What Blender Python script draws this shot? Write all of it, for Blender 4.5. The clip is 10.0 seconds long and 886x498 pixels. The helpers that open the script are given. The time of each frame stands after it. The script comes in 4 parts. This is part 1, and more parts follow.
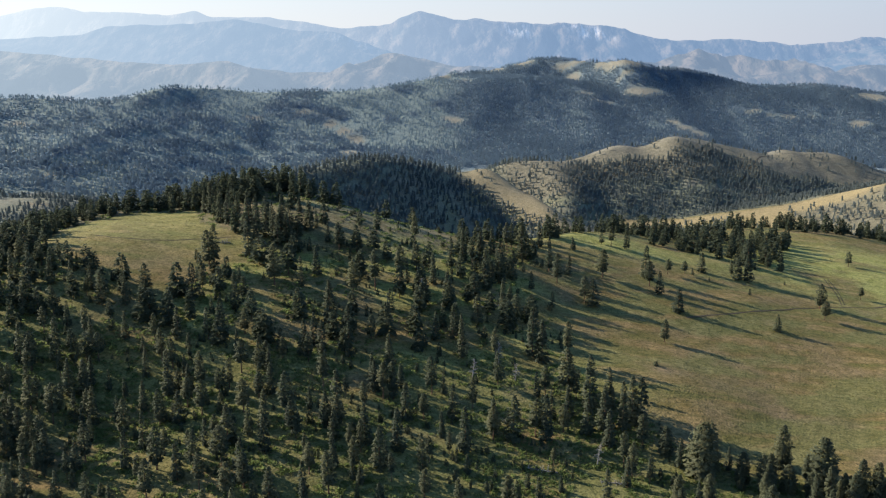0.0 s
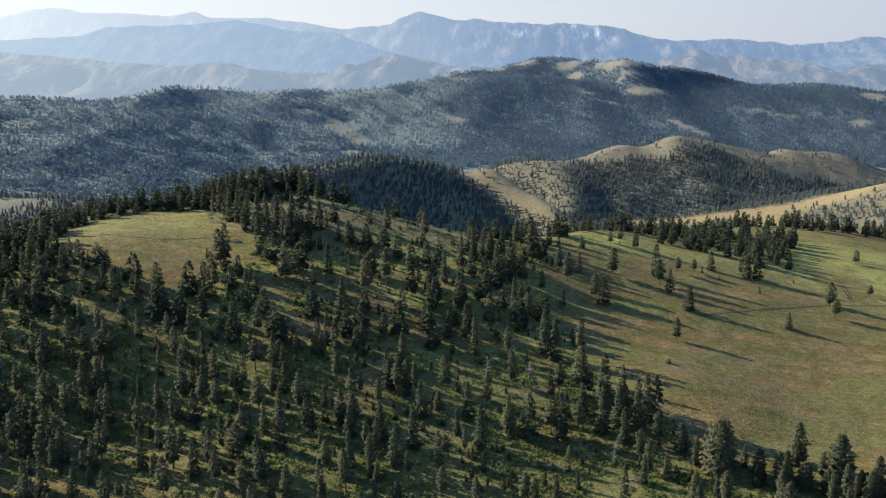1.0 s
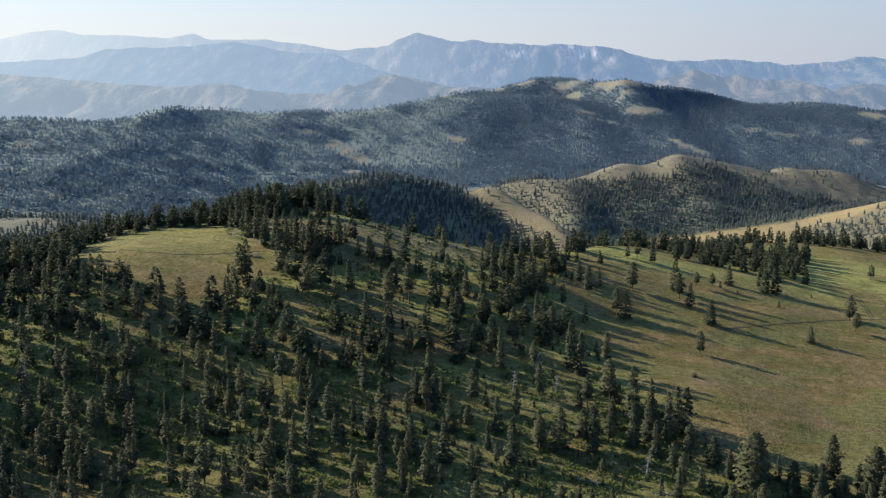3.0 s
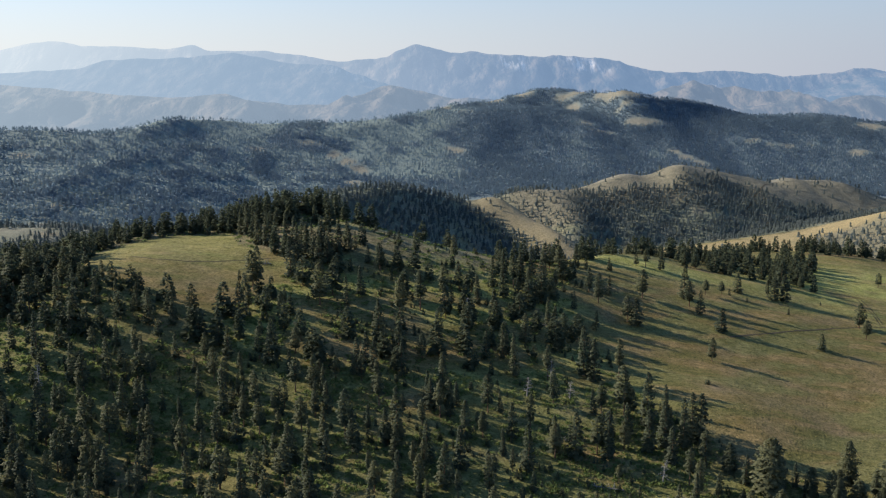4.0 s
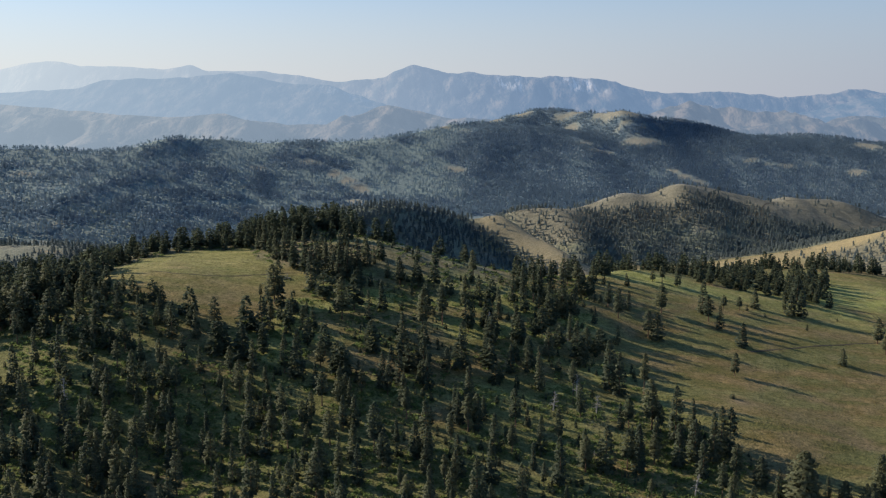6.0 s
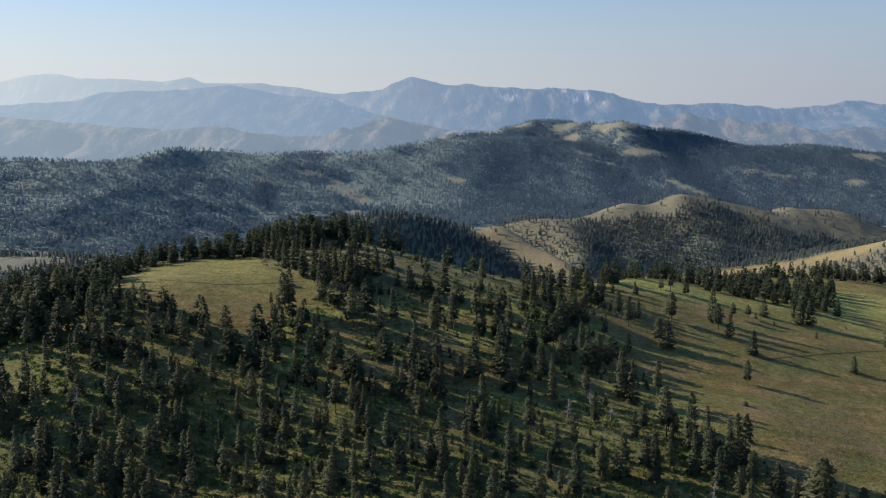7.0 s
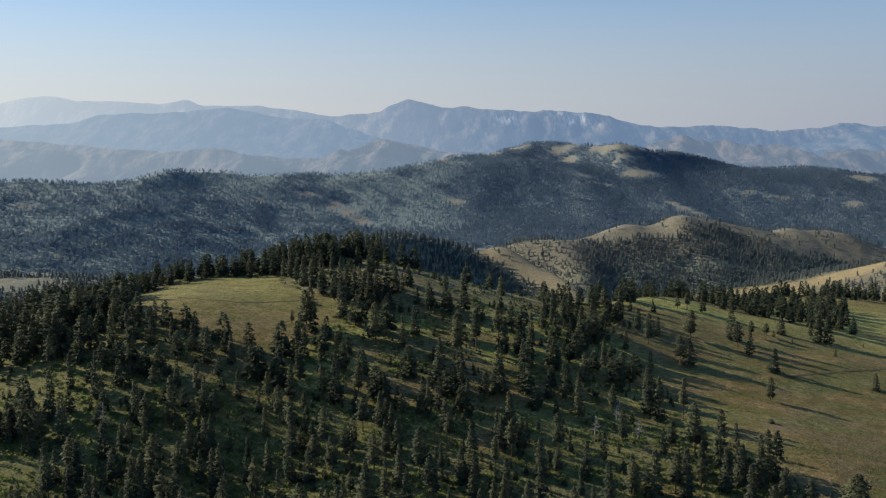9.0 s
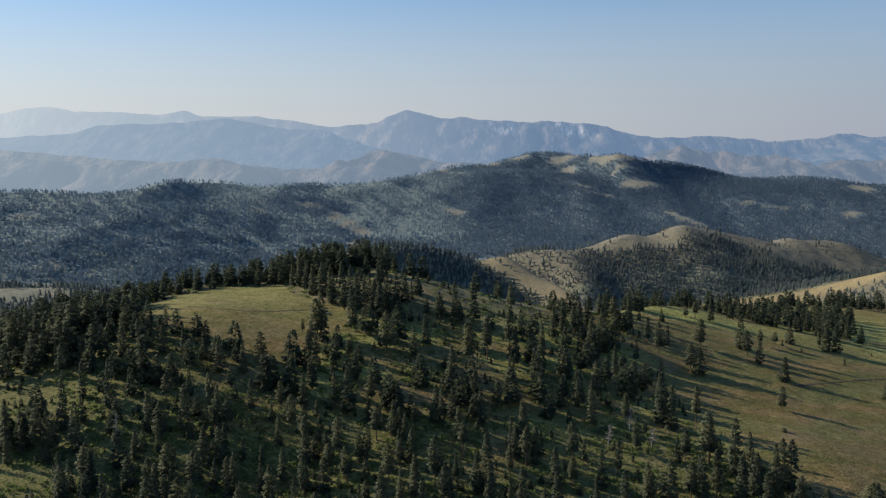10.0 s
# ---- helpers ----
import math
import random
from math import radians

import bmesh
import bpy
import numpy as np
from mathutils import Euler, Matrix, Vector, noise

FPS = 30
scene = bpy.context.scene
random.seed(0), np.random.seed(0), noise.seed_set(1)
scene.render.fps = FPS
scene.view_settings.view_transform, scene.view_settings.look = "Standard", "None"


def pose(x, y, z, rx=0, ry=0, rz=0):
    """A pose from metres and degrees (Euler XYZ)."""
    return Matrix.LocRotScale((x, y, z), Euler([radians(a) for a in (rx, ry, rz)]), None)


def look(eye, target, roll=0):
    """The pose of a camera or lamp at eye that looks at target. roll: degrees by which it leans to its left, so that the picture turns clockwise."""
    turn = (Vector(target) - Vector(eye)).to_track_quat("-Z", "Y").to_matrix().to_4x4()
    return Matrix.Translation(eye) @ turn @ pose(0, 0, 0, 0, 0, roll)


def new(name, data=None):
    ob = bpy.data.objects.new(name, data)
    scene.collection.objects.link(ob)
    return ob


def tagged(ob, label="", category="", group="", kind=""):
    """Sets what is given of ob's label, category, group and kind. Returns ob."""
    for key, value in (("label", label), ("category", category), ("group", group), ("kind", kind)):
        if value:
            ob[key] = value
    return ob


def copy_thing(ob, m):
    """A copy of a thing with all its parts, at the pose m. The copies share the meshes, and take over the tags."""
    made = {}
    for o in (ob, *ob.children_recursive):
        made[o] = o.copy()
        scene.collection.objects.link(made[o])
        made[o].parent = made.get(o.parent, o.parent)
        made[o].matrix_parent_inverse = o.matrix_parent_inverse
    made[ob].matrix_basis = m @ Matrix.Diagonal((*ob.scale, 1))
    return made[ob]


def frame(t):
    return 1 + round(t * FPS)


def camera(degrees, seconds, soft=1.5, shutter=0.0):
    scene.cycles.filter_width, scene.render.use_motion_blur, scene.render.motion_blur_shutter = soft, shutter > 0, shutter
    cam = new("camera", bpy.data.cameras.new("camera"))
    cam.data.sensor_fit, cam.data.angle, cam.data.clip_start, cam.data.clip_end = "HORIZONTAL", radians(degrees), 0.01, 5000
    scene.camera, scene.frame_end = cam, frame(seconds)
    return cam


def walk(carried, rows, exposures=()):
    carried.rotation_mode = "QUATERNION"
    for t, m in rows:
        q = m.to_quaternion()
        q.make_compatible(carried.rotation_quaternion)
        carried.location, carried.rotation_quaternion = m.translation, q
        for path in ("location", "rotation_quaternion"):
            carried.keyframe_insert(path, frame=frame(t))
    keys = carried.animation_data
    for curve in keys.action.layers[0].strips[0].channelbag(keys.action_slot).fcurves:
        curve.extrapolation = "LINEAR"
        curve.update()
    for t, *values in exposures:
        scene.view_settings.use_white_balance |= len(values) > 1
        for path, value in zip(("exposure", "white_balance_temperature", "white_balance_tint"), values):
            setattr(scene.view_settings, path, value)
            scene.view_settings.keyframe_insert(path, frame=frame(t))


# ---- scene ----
cam = camera(51.6, 10.0, soft=1.2)
PATH = [
    (0, (0.301, 1.126, 119.136), (0.297, 3.083, 118.723), -0.4),
    (0.5, (-1.976, 1.075, 118.777), (-1.978, 3.031, 118.362), -0.4),
    (1, (-4.295, 1.148, 118.314), (-4.297, 3.106, 117.902), -0.5),
    (1.5, (-6.629, 1.302, 117.78), (-6.629, 3.261, 117.378), -0.5),
    (2, (-8.998, 1.465, 117.241), (-8.996, 3.426, 116.85), -0.5),
    (2.5, (-11.46, 1.619, 116.707), (-11.456, 3.583, 116.327), -0.6),
    (4, (-18.918, 1.928, 114.285), (-18.907, 3.899, 113.941), -0.6),
    (4.5, (-21.36, 2.025, 113.781), (-21.346, 3.997, 113.448), -0.6),
    (5, (-23.824, 2.086, 113.287), (-23.808, 4.06, 112.965), -0.6),
    (5.5, (-26.327, 2.19, 112.79), (-26.308, 4.166, 112.478), -0.5),
    (7, (-33.86, 2.705, 110.643), (-33.832, 4.685, 110.368), -0.6),
    (7.5, (-36.356, 2.881, 110.189), (-36.325, 4.863, 109.926), -0.5),
    (8, (-38.874, 3.046, 109.714), (-38.84, 5.03, 109.462), -0.6),
    (8.5, (-41.407, 3.236, 109.238), (-41.37, 5.221, 108.999), -0.6),
    (9, (-43.903, 3.44, 108.788), (-43.863, 5.427, 108.561), -0.6),
    (9.5, (-46.362, 3.612, 108.405), (-46.318, 5.6, 108.189), -0.5),
    (10, (-48.855, 3.736, 108.109), (-48.809, 5.725, 107.905), -0.6),
]
walk(cam, [(t, look(eye, target, roll)) for t, eye, target, roll in PATH], [(0.0, 0.61, 6450, 10), (5.0, 0.29, 6450, 10), (10.0, 0.03, 6450, 10)])

# ---- sky, sun ----
SUN_AZ, SUN_EL = 160.0, 27.0     # degrees: from +x counter-clockwise, above the horizon
world = bpy.data.worlds.new("morning_sky")
scene.world = world
world.use_nodes = True
wn, wl = world.node_tree.nodes, world.node_tree.links
sky = wn.new("ShaderNodeTexSky")
sky.sky_type, sky.sun_disc = "NISHITA", False
sky.sun_elevation, sky.sun_rotation = radians(SUN_EL), radians(90 - SUN_AZ)
sky.altitude, sky.air_density, sky.dust_density, sky.ozone_density = 1600, 1.1, 0.8, 2.0
wn["Background"].inputs["Strength"].default_value = 0.116
# morning haze low in the sky, brighter towards the sun
way_up = wn.new("ShaderNodeSeparateXYZ")
wl.new(wn.new("ShaderNodeTexCoord").outputs["Generated"], way_up.inputs[0])
low = wn.new("ShaderNodeMapRange")
low.interpolation_type = "SMOOTHERSTEP"
low.inputs["From Min"].default_value, low.inputs["From Max"].default_value = 0.26, -0.02
low.inputs["To Max"].default_value = 0.96
wl.new(way_up.outputs["Z"], low.inputs["Value"])
sunward = wn.new("ShaderNodeMapRange")
sunward.inputs["From Min"].default_value, sunward.inputs["From Max"].default_value = 0.5, -0.6
wl.new(way_up.outputs["X"], sunward.inputs["Value"])
haze = wn.new("ShaderNodeMix")
haze.data_type = "RGBA"
haze.inputs["A"].default_value, haze.inputs["B"].default_value = (3.05, 3.3, 3.95, 1), (6.2, 6.1, 5.95, 1)
wl.new(sunward.outputs[0], haze.inputs["Factor"])
air = wn.new("ShaderNodeMix")
air.data_type = "RGBA"
wl.new(low.outputs[0], air.inputs["Factor"])
bright = wn.new("ShaderNodeVectorMath")
bright.operation = "MULTIPLY"
bright.inputs[1].default_value = (0.73, 0.92, 1.06)
wl.new(sky.outputs[0], bright.inputs[0])
# the deep blue overhead of thin mountain air
zenith = wn.new("ShaderNodeMapRange")
zenith.interpolation_type = "SMOOTHSTEP"
zenith.inputs["From Min"].default_value, zenith.inputs["From Max"].default_value = 0.2, 0.7
zenith.inputs["To Min"].default_value, zenith.inputs["To Max"].default_value = 1.0, 0.8
wl.new(way_up.outputs["Z"], zenith.inputs["Value"])
deep = wn.new("ShaderNodeVectorMath")
deep.operation = "SCALE"
wl.new(bright.outputs[0], deep.inputs[0]), wl.new(zenith.outputs[0], deep.inputs["Scale"])
wl.new(deep.outputs[0], air.inputs["A"]), wl.new(haze.outputs["Result"], air.inputs["B"])
wl.new(air.outputs["Result"], wn["Background"].inputs["Color"])
sun_data = bpy.data.lights.new("sun", "SUN")
sun_data.energy, sun_data.angle, sun_data.color = 4.9, radians(0.5), (1.0, 0.88, 0.70)
sun = new("sun", sun_data)
sun_way = Vector((math.cos(radians(SUN_AZ)) * math.cos(radians(SUN_EL)), math.sin(radians(SUN_AZ)) * math.cos(radians(SUN_EL)), math.sin(radians(SUN_EL))))
sun.matrix_world = Matrix.Translation((-300, 200, 400)) @ sun_way.to_track_quat("Z", "Y").to_matrix().to_4x4()


# ---- numeric noise and relief ----
def lattice(ix, iy, seed):
    h = (ix.astype(np.int64) * 374761393 + iy.astype(np.int64) * 668265263 + seed * 974711) & 0x7FFFFFFF
    h = ((h ^ (h >> 13)) * 1274126177) & 0x7FFFFFFF
    return ((h ^ (h >> 16)) & 0xFFFF) / 65535.0


def vnoise(x, y, seed=0):
    """Smooth noise, 0 to 1, one lattice step long."""
    ix, iy = np.floor(x), np.floor(y)
    fx, fy = x - ix, y - iy
    fx, fy = fx * fx * (3 - 2 * fx), fy * fy * (3 - 2 * fy)
    a, b = lattice(ix, iy, seed), lattice(ix + 1, iy, seed)
    c, d = lattice(ix, iy + 1, seed), lattice(ix + 1, iy + 1, seed)
    return (a * (1 - fx) + b * fx) * (1 - fy) + (c * (1 - fx) + d * fx) * fy


def fbm(x, y, seed=0, octaves=4):
    total, gain, norm = 0.0, 1.0, 0.0
    for k in range(octaves):
        total = total + gain * vnoise(x * 2 ** k + 17.3 * k, y * 2 ** k - 9.1 * k, seed + k)
        norm, gain = norm + gain, gain * 0.5
    return total / norm


def creases(x, y, seed=0, octaves=4):
    """Noise with sharp valleys and spurs, 0 to 1."""
    total, gain, norm = 0.0, 1.0, 0.0
    for k in range(octaves):
        total = total + gain * np.abs(2 * vnoise(x * 2 ** k + 5.7 * k, y * 2 ** k + 3.3 * k, seed + k) - 1)
        norm, gain = norm + gain, gain * 0.5
    return total / norm


def smooth(a, b, x):
    t = np.clip((x - a) / (b - a), 0, 1)
    return t * t * (3 - 2 * t)


def smax(a, b, k):
    h = np.clip(0.5 + 0.5 * (a - b) / k, 0, 1)
    return b * (1 - h) + a * h + k * h * (1 - h)


def along(x, nodes, column):
    """A crest's value at x, gliding through its nodes."""
    xs = np.array([n[0] for n in nodes], float)
    vs = np.array([n[column] for n in nodes], float)
    soft = 0.0
    for shift in (-14, -7, 0, 7, 14):
        soft = soft + np.interp(x + shift, xs, vs)
    return soft / 5


# ---- the plan of the land: crest lines of the ridges (x, y, height) ----
FOREST_RIDGE = [(-2400, 1500, 20), (-1300, 1600, 48), (-866, 1685, 51), (-724, 1738, 47), (-677, 1750, 39), (-625, 1754, 41), (-599, 1775, 46), (-565, 1809, 59),
                (-539, 1833, 63), (-447, 1911, 56), (-395, 1939, 47), (-285, 1995, 49), (-228, 2025, 43), (-169, 2060, 49), (-109, 2109, 54), (-46, 2179, 64), (28, 2331, 78),
                (93, 2360, 78), (166, 2385, 93), (239, 2400, 110), (308, 2375, 108), (400, 2285, 101), (429, 2255, 109), (469, 2250, 101), (511, 2256, 85), (572, 2281, 84),
                (650, 2310, 71), (729, 2335, 49), (776, 2347, 39), (909, 2287, 43), (976, 2250, 36), (1028, 2213, 24), (2400, 1900, -20)]
FOREST_FOOT = [(-2400, 900, -45), (-800, 1080, -35), (-577, 1150, -40), (-455, 1180, -55), (-324, 1300, -68), (33, 1530, -60), (211, 1580, -60), (500, 1640, -70), (750, 1700, -85), (2400, 1500, -90)]
RIDGE_SPURS = [(-560, 0.0, 3), (60, 0.25, 2), (312, -0.05, 2.5), (500, -0.08, 2.5), (735, 0.1, 2)]
BALD_HILL = [(-60, 1300, -90), (51, 1300, -46), (92, 1300, -31), (123, 1290, -27), (156, 1270, -28), (202, 1340, -30), (260, 1368, -12), (300, 1375, -20), (336, 1370, 1),
             (399, 1395, -11), (460, 1400, -23), (501, 1410, -35), (523, 1420, -26), (555, 1425, -32), (610, 1430, -34), (646, 1430, -49), (690, 1430, -64), (1000, 1440, -110)]
DARK_KNOLL = [(-420, 760, -90), (-230, 800, -34), (-161, 850, 2), (-148, 900, 5), (-130, 930, 10), (-88, 975, 12), (-53, 1000, 8), (4, 1105, -17.7), (19, 1115, -21.1),
              (39, 1120, -18), (56, 1118, -13.3), (68, 1100, -21.1), (78, 1080, -33.5), (100, 1040, -35.9), (126, 990, -50.2), (136, 975, -56.1), (250, 960, -95), (500, 960, -120)]
EAST_SLOPE = [(120, 1130, -105), (200, 1120, -92), (269, 1120, -85), (331, 1120, -76), (428, 1120, -64), (484, 1090, -47), (514, 1060, -32), (700, 1000, 20), (1200, 950, 60), (2400, 900, 60)]
NEAR_CREST = [(-500, 360), (-200, 398), (-130, 408), (-100, 452), (-84, 446), (-66, 414), (-45, 393), (-20, 384), (5, 383), (28, 386), (46, 402), (62, 430), (80, 456), (120, 505), (170, 560), (220, 585), (400, 620)]


def across(x, y, nodes, front, back, rough, seed, brow=4):
    """A ridge that runs across the view: it falls by its slopes to the front and the back of its crest.
    The ups and downs of the crest fade away down the flanks, where spurs and gullies take over."""
    yc, zc = along(x, nodes, 1), along(x, nodes, 2)
    d = yc - y
    wide = 0.0
    for shift in range(-120, 121, 30):
        wide = wide + along(x + shift, nodes, 2) / 9
    zc = zc + (wide - zc) * smooth(5, 110, np.abs(d))
    fall = np.where(d > 0, front * d, -back * d)
    fall = np.sqrt(fall * fall + brow * brow) - brow
    gully = rough * (creases(x / 150 + 0.004 * d, y / 230, seed, 4) - 0.33) * smooth(10, 130, np.abs(d))
    return zc - fall - gully


def near_hill(x, y):
    u, v = np.clip(x, -235, 270) / 150, (np.clip(y, 170, 540) - 330) / 100
    z = (29.44 + 23.34 * v - 3.59 * v * v - 4.12 * v ** 3 - 25.66 * u - 3.3 * u * v + 8.54 * u * v * v
         - 4.88 * u * u - 8.94 * u * u * v + 6.23 * u ** 3)
    z = z + 6.5 * np.exp(-((x + 52) / 38) ** 2 - ((y - 412) / 36) ** 2) + 4 * np.exp(-((x + 140) / 30) ** 2 - ((y - 335) / 35) ** 2)
    z = z + 7 * np.exp(-((x + 95) / 34) ** 2 - ((y - 440) / 26) ** 2) + 4 * np.exp(-((x + 165) / 34) ** 2 - ((y - 415) / 22) ** 2)
    z = z - 5 * np.exp(-((x - 115) / 75) ** 2 - ((y - 490) / 42) ** 2) + 9 * np.exp(-((x - 250) / 75) ** 2 - ((y - 580) / 75) ** 2)
    z = z - 6 * np.exp(-((x + 97) / 34) ** 2 - ((y - 254) / 24) ** 2) + 3.2 * np.exp(-((x - 74) / 30) ** 2 - ((y - 288) / 28) ** 2) - 2.5 * np.exp(-((x - 52) / 22) ** 2 - ((y - 345) / 28) ** 2)
    z = z - 2.5 * np.exp(-((x + 45) / 30) ** 2 - ((y - 420) / 22) ** 2)
    over = np.maximum(y - along(x, NEAR_CREST, 1), 0)
    z = z - np.where(over < 45, 0.0055 * over ** 2, 11.1 + 0.495 * (over - 45))
    z = z - 0.16 * np.maximum(170 - y, 0) * (y > -2000) * smooth(170, 60, y) - 0.25 * np.maximum(-235 - x, 0) - 0.12 * np.maximum(x - 270, 0)
    z = np.maximum(z, -130)
    return z + 2.4 * (fbm(x / 45, y / 45, 31, 3) - 0.5) + 0.5 * (fbm(x / 9, y / 9, 35, 3) - 0.5)


def land(x, y):
    """The height of the ground."""
    x, y = np.asarray(x, float), np.asarray(y, float)
    floor_z = -92 + 10 * (fbm(x / 300, y / 300, 3, 3) - 0.5) + np.maximum(0, 60 - 0.12 * np.abs(y + 500)) * (y < 0)
    yf, zf = along(x, FOREST_FOOT, 1), along(x, FOREST_FOOT, 2)
    yc, zc = along(x, FOREST_RIDGE, 1), along(x, FOREST_RIDGE, 2)
    even_y, even_z = 0.0, 0.0
    for shift in range(-480, 481, 120):      # the crest's ups, downs and bends fade away down the slope
        even_y, even_z = even_y + along(x + shift, FOREST_RIDGE, 1) / 9, even_z + along(x + shift, FOREST_RIDGE, 2) / 9
    down = yc - y
    crest_z, zc = zc, zc + (even_z - zc) * smooth(5, 110, down)
    s = np.clip((y - yf) / (yc + (even_y - yc) * smooth(10, 240, down) - yf), -1, 1)
    front = zf + (zc - zf) * np.where(s > 0, 0.25 * s + 0.75 * s * s * (1.6 - 0.6 * s), 0.25 * s)
    bulge = np.clip(4 * s * (1 - s), 0, 1)
    for x0, k, tall in RIDGE_SPURS:      # spurs that run down to the valley, each with a hollow on its eastern side
        d = x - x0 - k * (y - 1900) + 90 * (fbm(x / 150, y / 150, 15, 3) - 0.5)
        front = front + tall * bulge * (np.exp(-(d / 46) ** 2) - 0.55 * np.exp(-((d - 78) / 50) ** 2))
    front = front - 9 * bulge * (creases(x / 330 + 0.5 * s, y / 640, 11, 5) - 0.33)
    ridge = np.where(y < yc, front, crest_z - 0.3 * (y - yc))
    z = smax(floor_z, ridge, 8)
    z = smax(z, across(x, y, BALD_HILL, 0.37, 0.4, 13, 21, 22), 8)
    z = smax(z, across(x, y, DARK_KNOLL, 0.30, 0.5, 12, 23, 8), 8)
    z = smax(z, across(x, y, EAST_SLOPE, 0.07, 0.25, 1, 25), 6)
    z = smax(z, -29 - 0.0006 * ((x + 470) ** 2 + 0.6 * (y - 960) ** 2) - 0.004 * np.maximum(y - 985, 0) ** 2 - 0.003 * np.maximum(x + 425, 0) ** 2, 6)
    rugged = 1 - 0.85 * smooth(180, 250, x) * smooth(1160, 1130, y) * smooth(1000, 1050, y)
    z = z + rugged * (3.5 * (fbm(x / 70, y / 70, 41, 4) - 0.5) + 2.2 * (creases(x / 38, y / 38, 45, 3) - 0.35))
    return smax(near_hill(x, y), z, 5)


# ---- materials ----
def material(name, rough=0.8):
    m = bpy.data.materials.new(name)
    m.use_nodes = True
    bsdf = m.node_tree.nodes["Principled BSDF"]
    bsdf.inputs["Roughness"].default_value = rough
    bsdf.inputs["Specular IOR Level"].default_value = 0.2
    return m, m.node_tree.nodes, m.node_tree.links, bsdf


def mix(nodes, links, fac, a, b, blend="MIX"):
    n = nodes.new("ShaderNodeMix")
    n.data_type, n.blend_type = "RGBA", blend
    for value, socket in ((fac, n.inputs["Factor"]), (a, n.inputs["A"]), (b, n.inputs["B"])):
        if hasattr(value, "is_output"):
            links.new(value, socket)
        elif isinstance(value, tuple):
            socket.default_value = (*value, 1)
        else:
            socket.default_value = value
    return n.outputs["Result"]


def noise_tex(nodes, links, coords, scale, detail=4.0, low=0.35, high=0.65, stretch=None):
    """A noise, spread from 0 to 1 between low and high."""
    t = nodes.new("ShaderNodeTexNoise")
    t.inputs["Scale"].default_value, t.inputs["Detail"].default_value = scale, detail
    if stretch:
        mp = nodes.new("ShaderNodeMapping")
        mp.inputs["Scale"].default_value = stretch
        links.new(coords, mp.inputs["Vector"])
        coords = mp.outputs["Vector"]
    links.new(coords, t.inputs["Vector"])
    r = nodes.new("ShaderNodeMapRange")
    r.inputs["From Min"].default_value, r.inputs["From Max"].default_value = low, high
    links.new(t.outputs["Fac"], r.inputs["Value"])
    return r.outputs["Result"]


def attribute(nodes, name):
    n = nodes.new("ShaderNodeAttribute")
    n.attribute_name = name
    return n.outputs["Fac"]


def bump(nodes, links, bsdf, height, strength, distance):
    b = nodes.new("ShaderNodeBump")
    b.inputs["Strength"].default_value, b.inputs["Distance"].default_value = strength, distance
    links.new(height, b.inputs["Height"])
    links.new(b.outputs["Normal"], bsdf.inputs["Normal"])


def ground_material():
    m, n, l, bsdf = material("hill_grass", 0.95)
    at = n.new("ShaderNodeNewGeometry").outputs["Position"]
    fine = noise_tex(n, l, at, 1.7, 7, 0.36, 0.64)
    clump = noise_tex(n, l, at, 0.55, 6, 0.38, 0.62, (0.7, 1.2, 1.2))
    mid = noise_tex(n, l, at, 0.16, 5, 0.38, 0.62)
    wide = noise_tex(n, l, at, 0.035, 4, 0.4, 0.6)
    streak = noise_tex(n, l, at, 0.16, 5, 0.44, 0.6, (0.16, 1.0, 0.3))
    dry = mix(n, l, mid, (0.205, 0.148, 0.056), (0.305, 0.22, 0.102))
    dry = mix(n, l, streak, dry, (0.16, 0.146, 0.048))
    dry = mix(n, l, noise_tex(n, l, at, 0.05, 6, 0.5, 0.68), dry, (0.236, 0.178, 0.09))
    lush = mix(n, l, mid, (0.152, 0.152, 0.053), (0.226, 0.218, 0.088))
    lush = mix(n, l, wide, lush, (0.188, 0.18, 0.067))
    grass = mix(n, l, attribute(n, "lush"), dry, lush)
    grass = mix(n, l, attribute(n, "fresh"), grass, mix(n, l, mid, (0.285, 0.295, 0.085), (0.375, 0.365, 0.13)))
    gold = mix(n, l, mid, (0.41, 0.325, 0.18), (0.34, 0.275, 0.155))
    # far scrub and forest floor: blue-grey, with distance haze painted into the colour
    grass = mix(n, l, attribute(n, "hazed_scrub"), grass, mix(n, l, mid, (0.205, 0.26, 0.265), (0.27, 0.325, 0.32)))
    hazed_litter = mix(n, l, mid, (0.15, 0.198, 0.242), (0.18, 0.23, 0.27))
    grass = mix(n, l, attribute(n, "wood"), grass, hazed_litter)
    grass = mix(n, l, attribute(n, "pale"), grass, mix(n, l, mid, (0.17, 0.158, 0.118), (0.235, 0.216, 0.165)))
    grass = mix(n, l, attribute(n, "gold"), grass, gold)
    grass = mix(n, l, attribute(n, "tan"), grass, mix(n, l, mid, (0.35, 0.32, 0.265), (0.28, 0.26, 0.215)))
    grass = mix(n, l, attribute(n, "bare"), grass, (0.27, 0.20, 0.12))
    speck = mix(n, l, fine, (0.52, 0.54, 0.5), (1.36, 1.34, 1.3))
    speck = mix(n, l, 0.5, speck, mix(n, l, clump, (0.55, 0.60, 0.55), (1.34, 1.3, 1.28)))
    flecks = noise_tex(n, l, at, 0.95, 3, 0.57, 0.66)
    speck = mix(n, l, flecks, speck, (0.5, 0.55, 0.5))
    l.new(mix(n, l, 1.0, grass, speck, "MULTIPLY"), bsdf.inputs["Base Color"])
    bump(n, l, bsdf, noise_tex(n, l, at, 1.3, 8, 0.3, 0.7), 0.6, 0.22)
    return m


